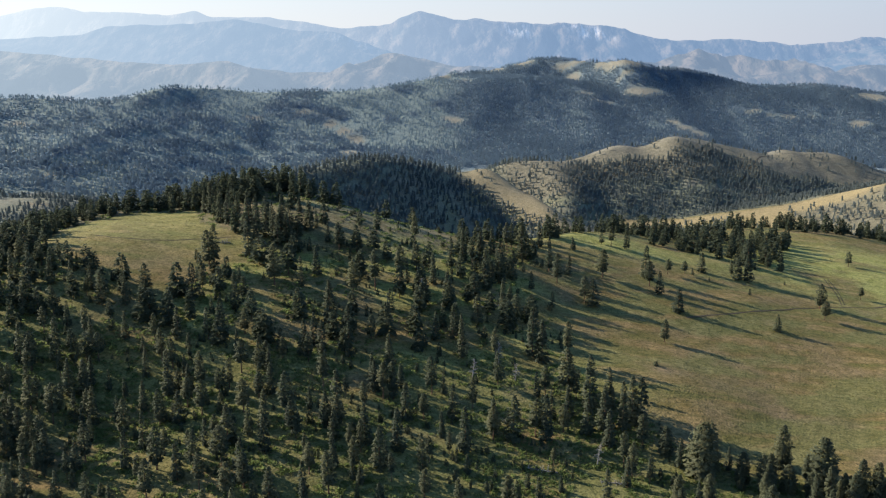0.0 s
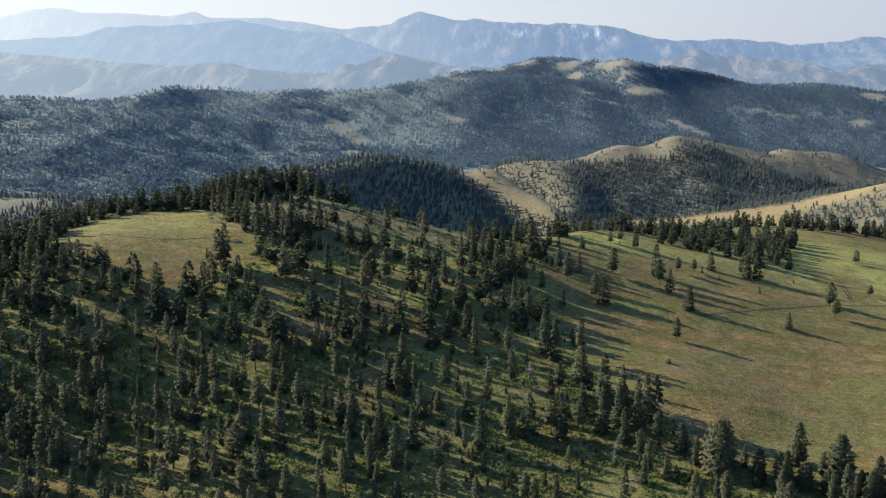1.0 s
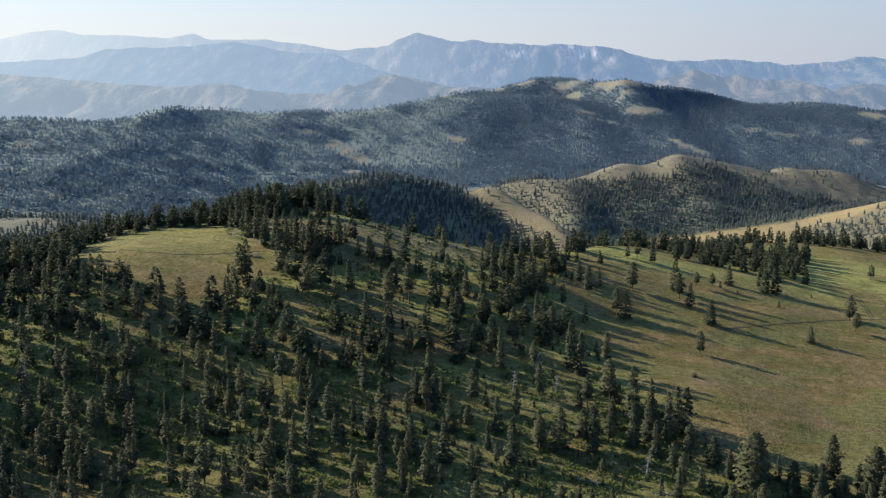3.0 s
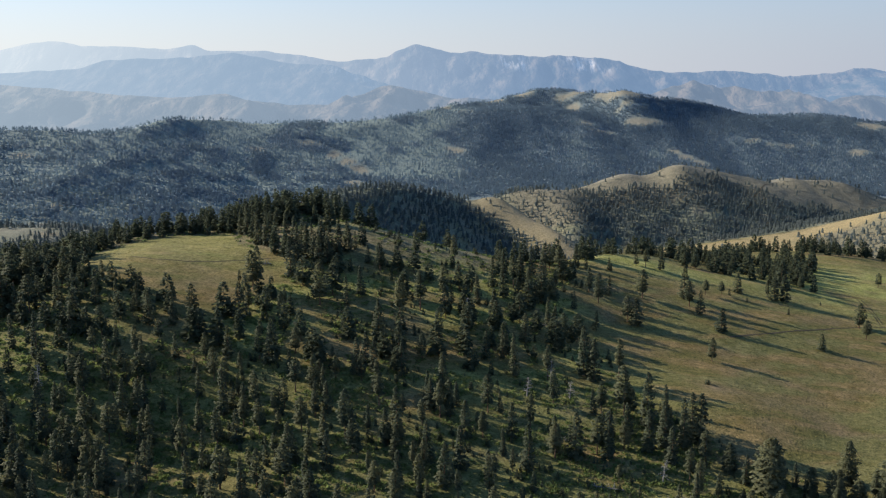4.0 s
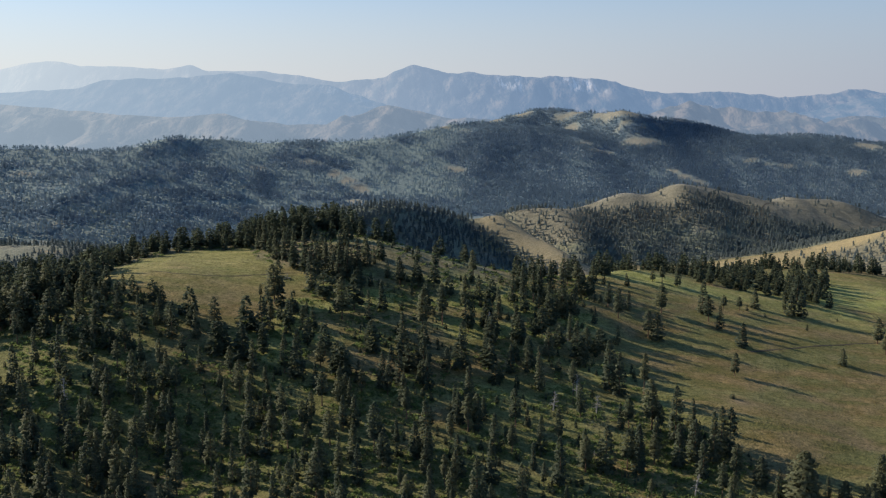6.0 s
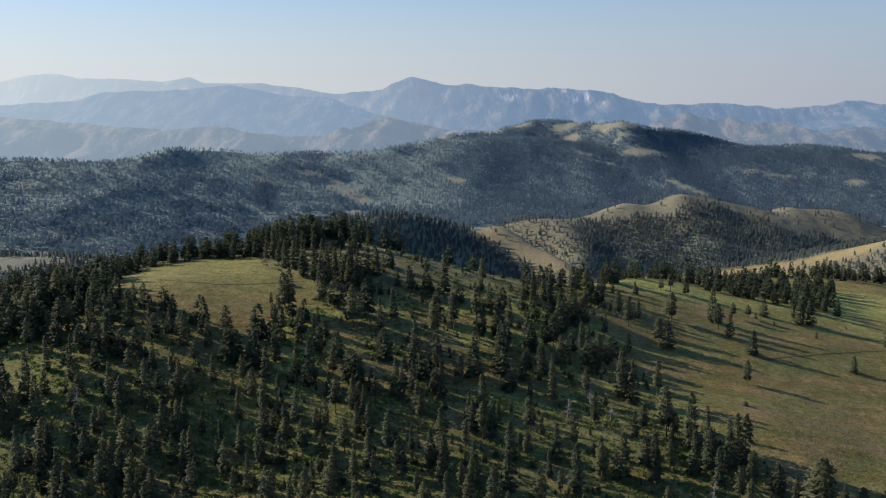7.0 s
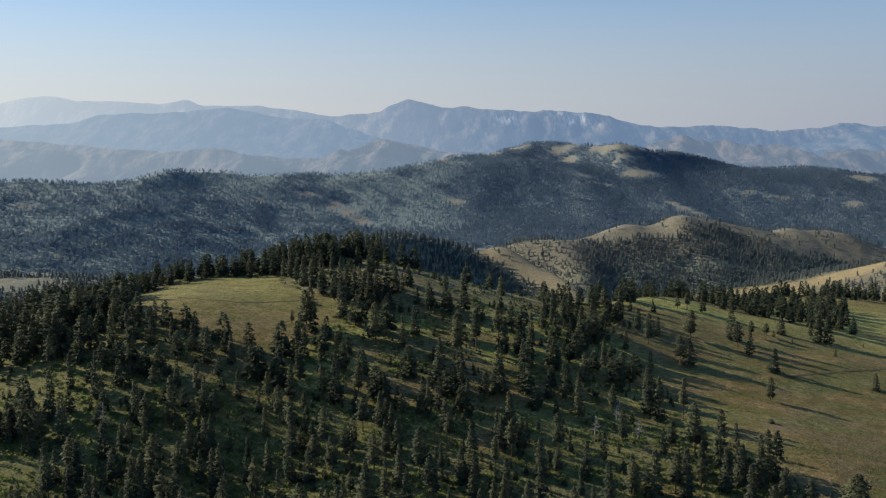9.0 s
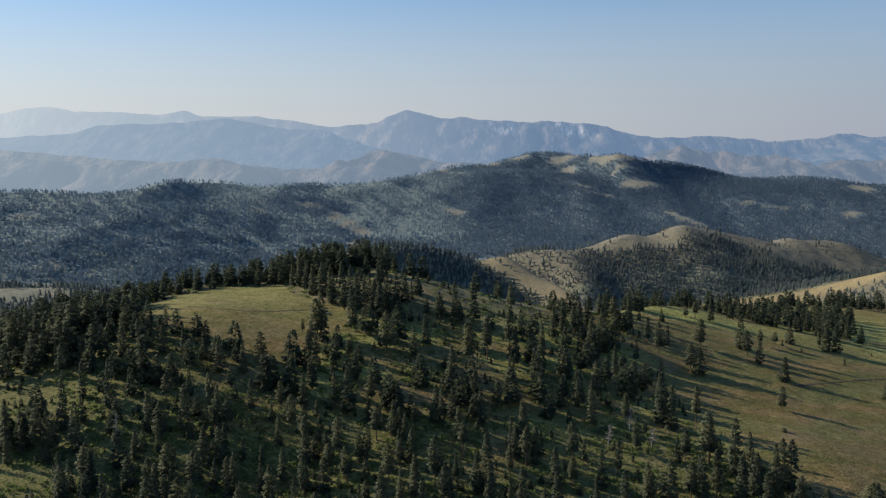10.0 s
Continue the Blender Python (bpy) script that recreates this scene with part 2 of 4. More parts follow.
def needle_material(name, dark, light, glow=0.25, vary=0.2):
    m, n, l, bsdf = material(name, 0.7)
    at = n.new("ShaderNodeNewGeometry")
    pick = n.new("ShaderNodeObjectInfo").outputs["Random"]
    grain = noise_tex(n, l, at.outputs["Position"], 1.1, 3, 0.3, 0.7)
    tone = mix(n, l, grain, dark, light)
    island = mix(n, l, at.outputs["Random Per Island"], (1 - vary, 1 - 0.9 * vary, 1 - vary), (1 + vary, 1 + 0.9 * vary, 1 + 0.6 * vary))
    tone = mix(n, l, 1.0, tone, island, "MULTIPLY")
    tone = mix(n, l, 1.0, tone, mix(n, l, pick, (0.75, 0.8, 0.8), (1.3, 1.2, 1.05)), "MULTIPLY")
    l.new(tone, bsdf.inputs["Base Color"])
    leaf = n.new("ShaderNodeBsdfTranslucent")
    l.new(tone, leaf.inputs["Color"])
    both = n.new("ShaderNodeMixShader")
    both.inputs[0].default_value = glow
    l.new(bsdf.outputs[0], both.inputs[1]), l.new(leaf.outputs[0], both.inputs[2])
    l.new(both.outputs[0], n["Material Output"].inputs["Surface"])
    return m


def bark_material(name, dark, light):
    m, n, l, bsdf = material(name, 0.9)
    at = n.new("ShaderNodeTexCoord").outputs["Object"]
    plates = noise_tex(n, l, at, 3.0, 4, 0.35, 0.65, (3, 3, 0.7))
    l.new(mix(n, l, plates, dark, light), bsdf.inputs["Base Color"])
    bump(n, l, bsdf, plates, 0.7, 0.05)
    return m


def mountain_material(name, haze, sunny, rock, far, sunny_far, dark=(0.06, 0.08, 0.085), light=(0.29, 0.235, 0.18)):
    """Distant range: rock and brush lit by the sun, with morning haze painted over it as a mixed-in emission."""
    m, n, l, bsdf = material(name, 1.0)
    at = n.new("ShaderNodeNewGeometry").outputs["Position"]
    patch = noise_tex(n, l, at, 0.02, 9, 0.42, 0.6, (1.0, 0.5, 0.45))
    streak = noise_tex(n, l, at, 0.06, 5, 0.46, 0.58, (1.0, 0.2, 0.2))
    tone = mix(n, l, patch, dark, light)
    cliffs = n.new("ShaderNodeMath")
    cliffs.operation = "MULTIPLY"
    l.new(streak, cliffs.inputs[0]), l.new(attribute(n, "cliff"), cliffs.inputs[1])
    tone = mix(n, l, cliffs.outputs[0], tone, rock)
    l.new(tone, bsdf.inputs["Base Color"])
    bump(n, l, bsdf, noise_tex(n, l, at, 0.011, 9, 0.3, 0.7, (1.0, 0.6, 0.6)), 1.0, 24)
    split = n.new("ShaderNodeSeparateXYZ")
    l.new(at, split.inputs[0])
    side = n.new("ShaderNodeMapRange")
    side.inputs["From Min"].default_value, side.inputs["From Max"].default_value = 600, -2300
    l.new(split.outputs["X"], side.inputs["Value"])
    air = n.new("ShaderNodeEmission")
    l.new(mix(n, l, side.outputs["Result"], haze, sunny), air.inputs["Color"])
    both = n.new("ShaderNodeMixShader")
    depth = n.new("ShaderNodeMapRange")      # a larger share of painted haze glow towards the sun
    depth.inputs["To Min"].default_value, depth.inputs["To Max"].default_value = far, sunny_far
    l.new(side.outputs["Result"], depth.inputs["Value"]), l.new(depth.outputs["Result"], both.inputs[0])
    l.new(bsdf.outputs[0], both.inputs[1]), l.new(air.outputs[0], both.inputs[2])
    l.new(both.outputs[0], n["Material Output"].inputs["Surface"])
    return m


GRASS = ground_material()
PINE = needle_material("pine_needles", (0.082, 0.098, 0.07), (0.158, 0.178, 0.116), 0.5)
FIR = needle_material("fir_needles", (0.07, 0.09, 0.068), (0.136, 0.158, 0.11), 0.5)
SHRUB = needle_material("shrub_leaves", (0.10, 0.145, 0.06), (0.215, 0.275, 0.115), 0.5)
STRAW = needle_material("straw_grass", (0.17, 0.16, 0.05), (0.34, 0.29, 0.12), 0.3)
# bare soil, darkened in colour for the shade inside the track's cut
SHADED_SOIL = bark_material("shaded_track_soil", (0.06, 0.05, 0.032), (0.13, 0.105, 0.065))
# distant needles: the haze is painted into these pale blue base colours
HAZED_FAR_WOOD = needle_material("hazed_far_conifers", (0.215, 0.25, 0.265), (0.255, 0.288, 0.296), 0.7, 0.12)
HAZED_RIDGE_WOOD = needle_material("hazed_ridge_conifers", (0.288, 0.388, 0.51), (0.31, 0.408, 0.53), 0.85, 0.05)
BARK = bark_material("pine_bark", (0.08, 0.05, 0.035), (0.22, 0.14, 0.09))
DEAD = bark_material("weathered_dead_wood", (0.19, 0.178, 0.162), (0.36, 0.34, 0.31))


# ---- mesh tools ----
def quick_mesh(name, verts, faces, mat, flat=True):
    """A mesh from arrays; faces all have the same number of corners."""
    me = bpy.data.meshes.new(name)
    verts, faces = np.asarray(verts, np.float32), np.asarray(faces, np.int32)
    me.vertices.add(len(verts)), me.loops.add(faces.size), me.polygons.add(len(faces))
    me.vertices.foreach_set("co", verts.ravel())
    me.loops.foreach_set("vertex_index", faces.ravel())
    me.polygons.foreach_set("loop_start", np.arange(0, faces.size, faces.shape[1], dtype=np.int32))
    me.polygons.foreach_set("use_smooth", np.full(len(faces), not flat))
    me.materials.append(mat)
    me.update(calc_edges=True)
    return me


def grid_faces(rows, cols):
    i = np.arange(rows * cols).reshape(rows, cols)
    return np.stack([i[:-1, :-1], i[:-1, 1:], i[1:, 1:], i[1:, :-1]], -1).reshape(-1, 4)


def give(me, name, values):
    me.attributes.new(name, "FLOAT", "POINT").data.foreach_set("value", np.ascontiguousarray(values, np.float32).ravel())


# ---- where the woods stand ----
def blob(x, y, cx, cy, rx, ry):
    return np.exp(-(((x - cx) / rx) ** 2 + ((y - cy) / ry) ** 2))


# bald patches among the trees of the far ridge: x, y, half width, half depth
EAST_BALDS = [(3, 2265, 20, 20), (44, 2200, 24, 34), (132, 2363, 24, 20), (204, 2384, 28, 18), (327, 2337, 52, 20), (383, 2283, 19, 16), (410, 2256, 24, 20), (456, 2246, 34, 14),
              (443, 2201, 40, 7), (454, 2137, 48, 23), (315, 2273, 20, 30), (321, 2116, 19, 15), (349, 2062, 30, 11), (482, 1941, 17, 20), (499, 1902, 17, 24), (517, 1866, 16, 24),
              (686, 2053, 17, 8), (720, 2042, 10, 7), (756, 2034, 22, 11), (807, 2041, 10, 8), (891, 1981, 27, 14), (1003, 2174, 34, 36), (19, 1855, 22, 22)]
WEST_BALDS = [(-711, 1548, 22, 12), (-217, 1764, 15, 24), (-189, 1723, 14, 26), (-163, 1687, 14, 28), (-162, 1591, 21, 14), (-273, 1825, 24, 12), (-345, 1482, 11, 8),
              (-363, 1754, 20, 12), (-513, 1144, 18, 12)]


def bald_patches(x, y):
    wx, wy = x + 20 * (fbm(x / 24, y / 24, 61, 3) - 0.5), y + 26 * (fbm(x / 24, y / 24, 65, 3) - 0.5)
    total = 0.0 * x
    for cx, cy, rx, ry in EAST_BALDS + WEST_BALDS:
        total = total + np.exp(-(((wx - cx) / rx) ** 2 + ((wy - cy) / ry) ** 2) ** 3)
    return np.clip(total, 0, 1)


def woods(x, y):
    """How densely trees stand, 0 to 1, on the land past the near hill."""
    n1, n2 = fbm(x / 130, y / 170, 51, 4), fbm(x / 35, y / 50, 57, 3)
    d = 0.82 - 0.25 * smooth(0.5, 0.64, n1) - 0.12 * smooth(0.52, 0.7, n2)
    # the western half of the ridge is open ponderosa parkland above, closed forest below
    up = smooth(1540, 1700, y + 0.25 * x + 160 * (n1 - 0.5)) * smooth(80, -60, x + 120 * (n2 - 0.5))
    park = 0.22 + 0.46 * smooth(0.46, 0.6, fbm(x / 95, y / 130, 53, 4)) - 0.1 * smooth(0.5, 0.62, n2)
    d = d * (1 - up) + up * park
    n3 = fbm(x / 28, y / 34, 55, 3)
    d = d * (1 - smooth(120, -60, x) * (1 - up) * (0.15 + 0.5 * smooth(0.44, 0.58, n3)))      # thinner stands and small clearings in the western forest
    d = d - 0.35 * blob(x, y, 290, 1960, 30, 60) - 0.4 * blob(x, y, 440, 1930, 30, 60)
    d = np.maximum(d, 0.97 * smooth(60, 140, x) * smooth(260, 200, along(x, FOREST_RIDGE, 1) - y))
    d = d - 1.6 * bald_patches(x, y)
    yb = along(x, BALD_HILL, 1)
    on_bald = smooth(110, 160, x) * smooth(900, 820, x) * smooth(1530, 1480, y) * smooth(1120, 1150, y)
    below = yb - y + 50 * (n2 - 0.5)
    lower = smooth(30 + 18 * smooth(170, 230, x), 46 + 18 * smooth(170, 230, x), below - 65 * smooth(420, 480, x)) * (0.65 + 0.35 * smooth(0.36, 0.5, fbm(x / 60, y / 45, 59, 3)))
    belt = 0.22 + 0.73 * smooth(135, 185, x)
    d = d * (1 - on_bald) + on_bald * (0.025 + 0.1 * smooth(0.55, 0.65, n2) + belt * lower)
    yk = along(x, DARK_KNOLL, 1)
    nose = smooth(0, 30, x) * smooth(180, 140, x) * smooth(110, 70, np.abs(y - yk + 35))
    hem = 8 + 62 * smooth(0, 60, x)       # the forest's upper edge, below the spur's open back
    d = d * (1 - nose) + nose * (0.03 + 0.15 * smooth(0.5, 0.62, n2) * smooth(60, 100, x) + 0.9 * smooth(hem, hem + 12, yk - y) * smooth(125, 95, x))
    d = np.maximum(d, 0.97 * smooth(15, -15, x) * smooth(60, 20, y - yk) * smooth(640, 700, y) * smooth(-420, -330, x))
    shoulder = blob(x, y, 115, 1270, 45, 40)
    d = d * (1 - 0.75 * shoulder)
    east = smooth(150, 230, x) * smooth(1145, 1110, y)
    d = d * (1 - east) + east * np.maximum(0.6 * smooth(1095, 1060, y) * smooth(360, 320, x), (0.22 + 0.3 * smooth(0.42, 0.56, n2)) * smooth(1090, 1030, y) * smooth(380, 420, x))
    rise = (land(x + 12, y) - land(x - 12, y)) / 24        # slopes that face the sun are thinner
    d = d * (1 - 0.15 * smooth(0.05, 0.32, rise) * smooth(1300, 1450, y))
    d = np.maximum(d, 0.9 * smooth(-300, -340, x) * smooth(1120, 1060, y))
    west = blob(x, y, -475, 945, 58, 52)
    return np.clip(d - 1.5 * west, 0, 1)


# ---- the ground, one sheet to the horizon ----
def build_ground():
    """Rings round a point under the camera's way, closer together where they are near, with finer spokes ahead."""
    ahead = np.linspace(-35, 35, 480)
    behind = np.linspace(36, 324, 60)
    spokes = np.radians(np.concatenate([ahead, behind]))
    rings = np.concatenate([[0.02, 15, 40, 90, 130, 160], 180 * (4980 / 180) ** np.linspace(0, 1, 500)])
    r, a = np.meshgrid(rings, spokes, indexing="ij")
    x, y = -24 + r * np.sin(a), r * np.cos(a)
    z = land(x, y)
    z = np.where(r > 2700, z - (r - 2700) * 0.01, z)
    faces = grid_faces(len(rings), len(spokes))
    i = np.arange(len(rings)) * len(spokes)
    closing = np.stack([i[:-1] + len(spokes) - 1, i[:-1], i[1:], i[1:] + len(spokes) - 1], -1)
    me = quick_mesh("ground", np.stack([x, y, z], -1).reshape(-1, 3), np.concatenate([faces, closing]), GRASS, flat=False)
    near = smooth(640, 590, y) * smooth(700, 500, np.abs(x))
    n1 = fbm(x / 28, y / 28, 71, 4)
    # the wooded side of the near hill is green below, the open meadows dry
    edge = smooth(18, -18, x - meadow_edge(y))
    lush = near * (edge * (0.45 + 0.55 * smooth(350, 260, y)) * smooth(0.2, 0.5, n1) + (1 - edge) * np.maximum(0.5 * smooth(330, 250, y) * smooth(0.35, 0.6, n1), 0.85 * smooth(0.47, 0.58, fbm((x + 2.2 * y) / 60, (y - 0.35 * x) / 13, 87, 4))))
    lush = lush * (1 - left_meadow(x, y)) + 0.5 * left_meadow(x, y) * smooth(330, 385, y)
    lush = lush + 0.8 * (1 - near) * smooth(1500, 1400, y) * smooth(0.3, 0.5, n1)
    give(me, "lush", np.clip(lush, 0, 1))
    fresh = 1.7 * blob(x, y, 215, 468, 60, 62) + 1.0 * blob(x, y, 78, 432, 46, 20) + 0.62 * smooth(0.47, 0.56, fbm(x / 17, y / 9, 83, 3)) * edge * smooth(270, 300, y) * smooth(425, 400, y) * smooth(-110, -80, x) * (1 - left_meadow(x, y)) + left_meadow(x, y) * (0.1 + 0.25 * smooth(330, 370, y))
    give(me, "fresh", np.clip(near * fresh * smooth(0.25, 0.5, n1), 0, 1))
    gold = smooth(180, 250, x) * smooth(1140, 1110, y) * smooth(700, 850, y)
    gold = gold * (0.95 - 0.85 * smooth(370, 420, x) * smooth(1085, 1050, y)) * np.maximum(smooth(1065, 1095, y), smooth(330, 380, x))
    yk = along(x, DARK_KNOLL, 1)
    gold = gold + 0.4 * smooth(5, 35, x) * smooth(170, 120, x) * smooth(100, 60, np.abs(y - yk + 30))
    give(me, "gold", np.clip(gold, 0, 1))
    # tan crest grass; the patch west of the knob paints its sunlit face
    hill_top = blob(x, y, 245, 1366, 42, 14) + blob(x, y, 355, 1368, 34, 9) + blob(x, y, 510, 1422, 14, 16) + 0.7 * blob(x, y, 580, 1428, 40, 7)
    give(me, "tan", np.clip(0.95 * bald_patches(x, y) + 0.75 * hill_top, 0, 1))
    yb, yk = along(x, BALD_HILL, 1), along(x, DARK_KNOLL, 1)
    pale = 0.8 * smooth(370, 420, x) * smooth(1140, 1110, y) * smooth(700, 850, y) + smooth(40, 100, x) * smooth(900, 800, x) * smooth(110, 60, np.abs(yb - y - 40)) + smooth(-5, 40, x) * smooth(210, 160, x) * smooth(110, 60, np.abs(y - yk))
    give(me, "pale", np.clip(pale + 0.5 * blob(x, y, -450, 950, 120, 110), 0, 1) * (1 - near) + near * 0.45 * smooth(350, 390, y) * edge * smooth(20, -5, x) * (1 - left_meadow(x, y)))
    # where the ground wears its haze-tinted colours, past the near hill
    give(me, "hazed_scrub", (1 - near) * (0.3 + 0.5 * smooth(1400, 1500, y + 400 * (x < -100))) * (gold < 0.3) + 0.2 * smooth(1180, 1400, y) * smooth(150, 60, along(x, BALD_HILL, 1) - y + 200 * (x < 0)) + 0.25 * blob(x, y, -460, 960, 150, 130))
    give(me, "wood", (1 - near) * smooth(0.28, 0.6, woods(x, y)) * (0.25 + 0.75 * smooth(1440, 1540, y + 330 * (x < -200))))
    give(me, "bare", 0.7 * blob(x, y, -427, 950, 14, 9) + 0.6 * blob(x, y, -545, 1258, 22, 16) * smooth(0.4, 0.6, n1) + 0.5 * blob(x, y, -475, 1045, 22, 14) + 0.8 * blob(x, y, 75, 301, 5, 4) + 0.5 * blob(x, y, 84, 292, 9, 12) * smooth(0.4, 0.6, n1) + near * 0.3 * smooth(0.68, 0.8, fbm(x / 18, y / 10, 81, 3)))
    return tagged(new("ground", me), "rolling hills of dry and green summer grass", "ground", kind="structure")


def meadow_edge(y):
    """x of the line where the near woods end and the open slope to the east begins."""
    return np.interp(y, [180, 235, 243, 255, 268, 286, 298, 330, 356, 389, 407, 470], [150, 111, 90, 72, 64, 52, 44, 40, 41, 42, 42, 36])


WEST_CAP = [(-152, 338), (-158, 366), (-154, 388), (-136, 402), (-110, 402), (-102, 380), (-81, 366), (-77, 350), (-87, 331), (-90, 320), (-97, 315), (-106, 313), (-117, 319), (-131, 328), (-141, 332)]


def left_meadow(x, y):
    """1 inside the open grass cap on the western shoulder."""
    x, y = np.asarray(x, float), np.asarray(y, float)
    inside = np.zeros(x.shape, bool)
    for (x0, y0), (x1, y1) in zip(WEST_CAP, WEST_CAP[1:] + WEST_CAP[:1]):
        if y0 != y1:
            inside ^= ((y0 > y) != (y1 > y)) & (x < (x1 - x0) * (y - y0) / (y1 - y0) + x0)
    return inside.astype(float)


build_ground()


# ---- distant mountains ----
FAR_CREST = [(-3600, 4400, 150), (-2525, 4500, 239), (-2182, 4650, 326), (-2011, 4650, 363), (-1872, 4650, 367), (-1763, 4650, 340), (-1568, 4650, 338), (-1347, 4650, 326),
             (-1221, 4650, 343), (-1151, 4650, 311), (-874, 4680, 309), (-646, 4680, 279), (-512, 4680, 251), (-263, 4650, 275), (-123, 4650, 341), (43, 4650, 295),
             (238, 4650, 283), (489, 4650, 270), (683, 4650, 280), (823, 4650, 252), (1116, 4650, 191), (1427, 4650, 183), (1730, 4650, 160), (1984, 4650, 189),
             (2126, 4650, 193), (2236, 4650, 177), (3600, 4500, 140)]
BLUE_CREST = [(-3400, 4100, 120), (-2231, 4200, 230), (-2005, 4250, 205), (-1620, 4250, 222), (-1514, 4250, 261), (-1234, 4250, 264), (-927, 4250, 282), (-700, 4250, 240),
              (-465, 4200, 223), (-290, 4200, 155), (-154, 4150, 100), (100, 4150, 40), (500, 4150, 0), (1400, 4150, 20), (1700, 4200, 92), (1854, 4200, 132), (2030, 4200, 152), (3400, 4200, 140)]
PALE_CREST = [(-3200, 3600, 120), (-1920, 3600, 151), (-1703, 3600, 149), (-1488, 3600, 127), (-1131, 3500, 99), (-928, 3450, 92), (-802, 3450, 112), (-720, 3450, 81),
              (-554, 3450, 63), (-392, 3500, 67), (-243, 3700, 132), (-58, 3700, 113), (78, 3600, 72), (500, 3500, 60), (860, 3800, 87), (1024, 3800, 134), (1146, 3800, 106),
              (1260, 3700, 104), (1390, 3700, 92), (1519, 3700, 34), (1633, 3700, 66), (1690, 3700, 82), (1780, 3720, 62), (2100, 3800, 90), (3300, 3800, 100)]


def mountain_range(nodes, depth, foot, rough, mat, label, seed, rocky):
    xs = np.linspace(nodes[0][0], nodes[-1][0], 480)
    s = np.concatenate([np.linspace(-0.25, 0, 8)[:-1], np.linspace(0, 1, 38)])      # behind, crest, foot
    sg, xg = np.meshgrid(s, xs, indexing="ij")
    yc, zc = along(xg, nodes, 1), along(xg, nodes, 2)
    zc = zc + 16 * (fbm(xg / 80, 0 * xg, seed, 5) - 0.5) + 34 * (0.35 - creases(xg / 140, 0 * xg, seed + 2, 5)) * smooth(-900, 300, xg)
    y = yc - depth * sg
    k = np.clip(np.abs(sg) * 5, 0, 1)
    z = zc - (zc - foot) * np.where(sg > 0, np.abs(sg) ** 0.85, -2 * sg) + rough * k * (0.4 - creases(xg / 260 + 0.5 * sg, y / 620, seed + 5, 6)) * (1 - 0.5 * np.clip(sg, 0, 1))
    me = quick_mesh("mountain_range", np.stack([xg, y, z], -1).reshape(-1, 3), grid_faces(len(s), len(xs)), mat, flat=False)
    give(me, "cliff", smooth(0.005, 0.03, sg) * smooth(0.3, 0.08, sg) * rocky(xg) * smooth(0.4, 0.6, fbm(xg / 120, 3 * sg, seed + 9, 3)))
    return tagged(new("backdrop", me), label, "mountains", kind="structure")


# first two colours of each range: emission that paints the haze, away from and towards the sun
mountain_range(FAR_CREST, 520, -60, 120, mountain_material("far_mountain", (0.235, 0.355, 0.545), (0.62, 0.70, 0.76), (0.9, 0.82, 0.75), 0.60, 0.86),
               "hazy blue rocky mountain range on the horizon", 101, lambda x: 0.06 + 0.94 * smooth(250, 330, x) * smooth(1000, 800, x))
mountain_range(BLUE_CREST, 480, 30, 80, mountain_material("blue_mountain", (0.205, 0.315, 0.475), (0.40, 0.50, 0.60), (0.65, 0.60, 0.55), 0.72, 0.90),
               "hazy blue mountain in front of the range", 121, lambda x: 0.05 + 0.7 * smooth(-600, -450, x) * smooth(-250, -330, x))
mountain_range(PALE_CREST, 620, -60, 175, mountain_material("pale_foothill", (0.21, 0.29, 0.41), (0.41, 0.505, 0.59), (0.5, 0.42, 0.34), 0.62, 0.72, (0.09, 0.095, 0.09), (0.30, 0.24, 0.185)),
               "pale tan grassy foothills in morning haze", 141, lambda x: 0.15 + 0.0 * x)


# ---- far woods: many small conifers joined ----
def far_tree(rng, tiers, sides):
    """A small conifer of ragged tiers, 1 m high."""
    v, f = [], []
    for k in range(tiers):
        top, low = 1 - 0.62 * k / tiers, 0.72 - 0.66 * k / tiers
        reach = 0.13 + 0.17 * (k + 1) / tiers
        b = len(v)
        v.append((rng.uniform(-0.02, 0.02), rng.uniform(-0.02, 0.02), top))
        turn = rng.uniform(0, 6.3)
        for i in range(sides):
            a, q = turn + 6.283 * i / sides, reach * rng.uniform(0.6, 1.3)
            v.append((q * math.cos(a), q * math.sin(a), low + rng.uniform(-0.06, 0.06)))
        f += [(b, b + 1 + i, b + 1 + (i + 1) % sides) for i in range(sides)]
    return np.array(v), np.array(f)


def scatter(x0, x1, y0, y1, step, seed, loose=1.3):
    """Jittered places on a plan, with a random number for each."""
    rng = np.random.default_rng(seed)
    gx, gy = np.meshgrid(np.arange(x0, x1, step), np.arange(y0, y1, step))
    gx = gx.ravel() + rng.uniform(-0.5, 0.5, gx.size) * step * loose
    gy = gy.ravel() + rng.uniform(-0.5, 0.5, gy.size) * step * loose
    return gx, gy, rng.uniform(0, 1, gx.size), rng


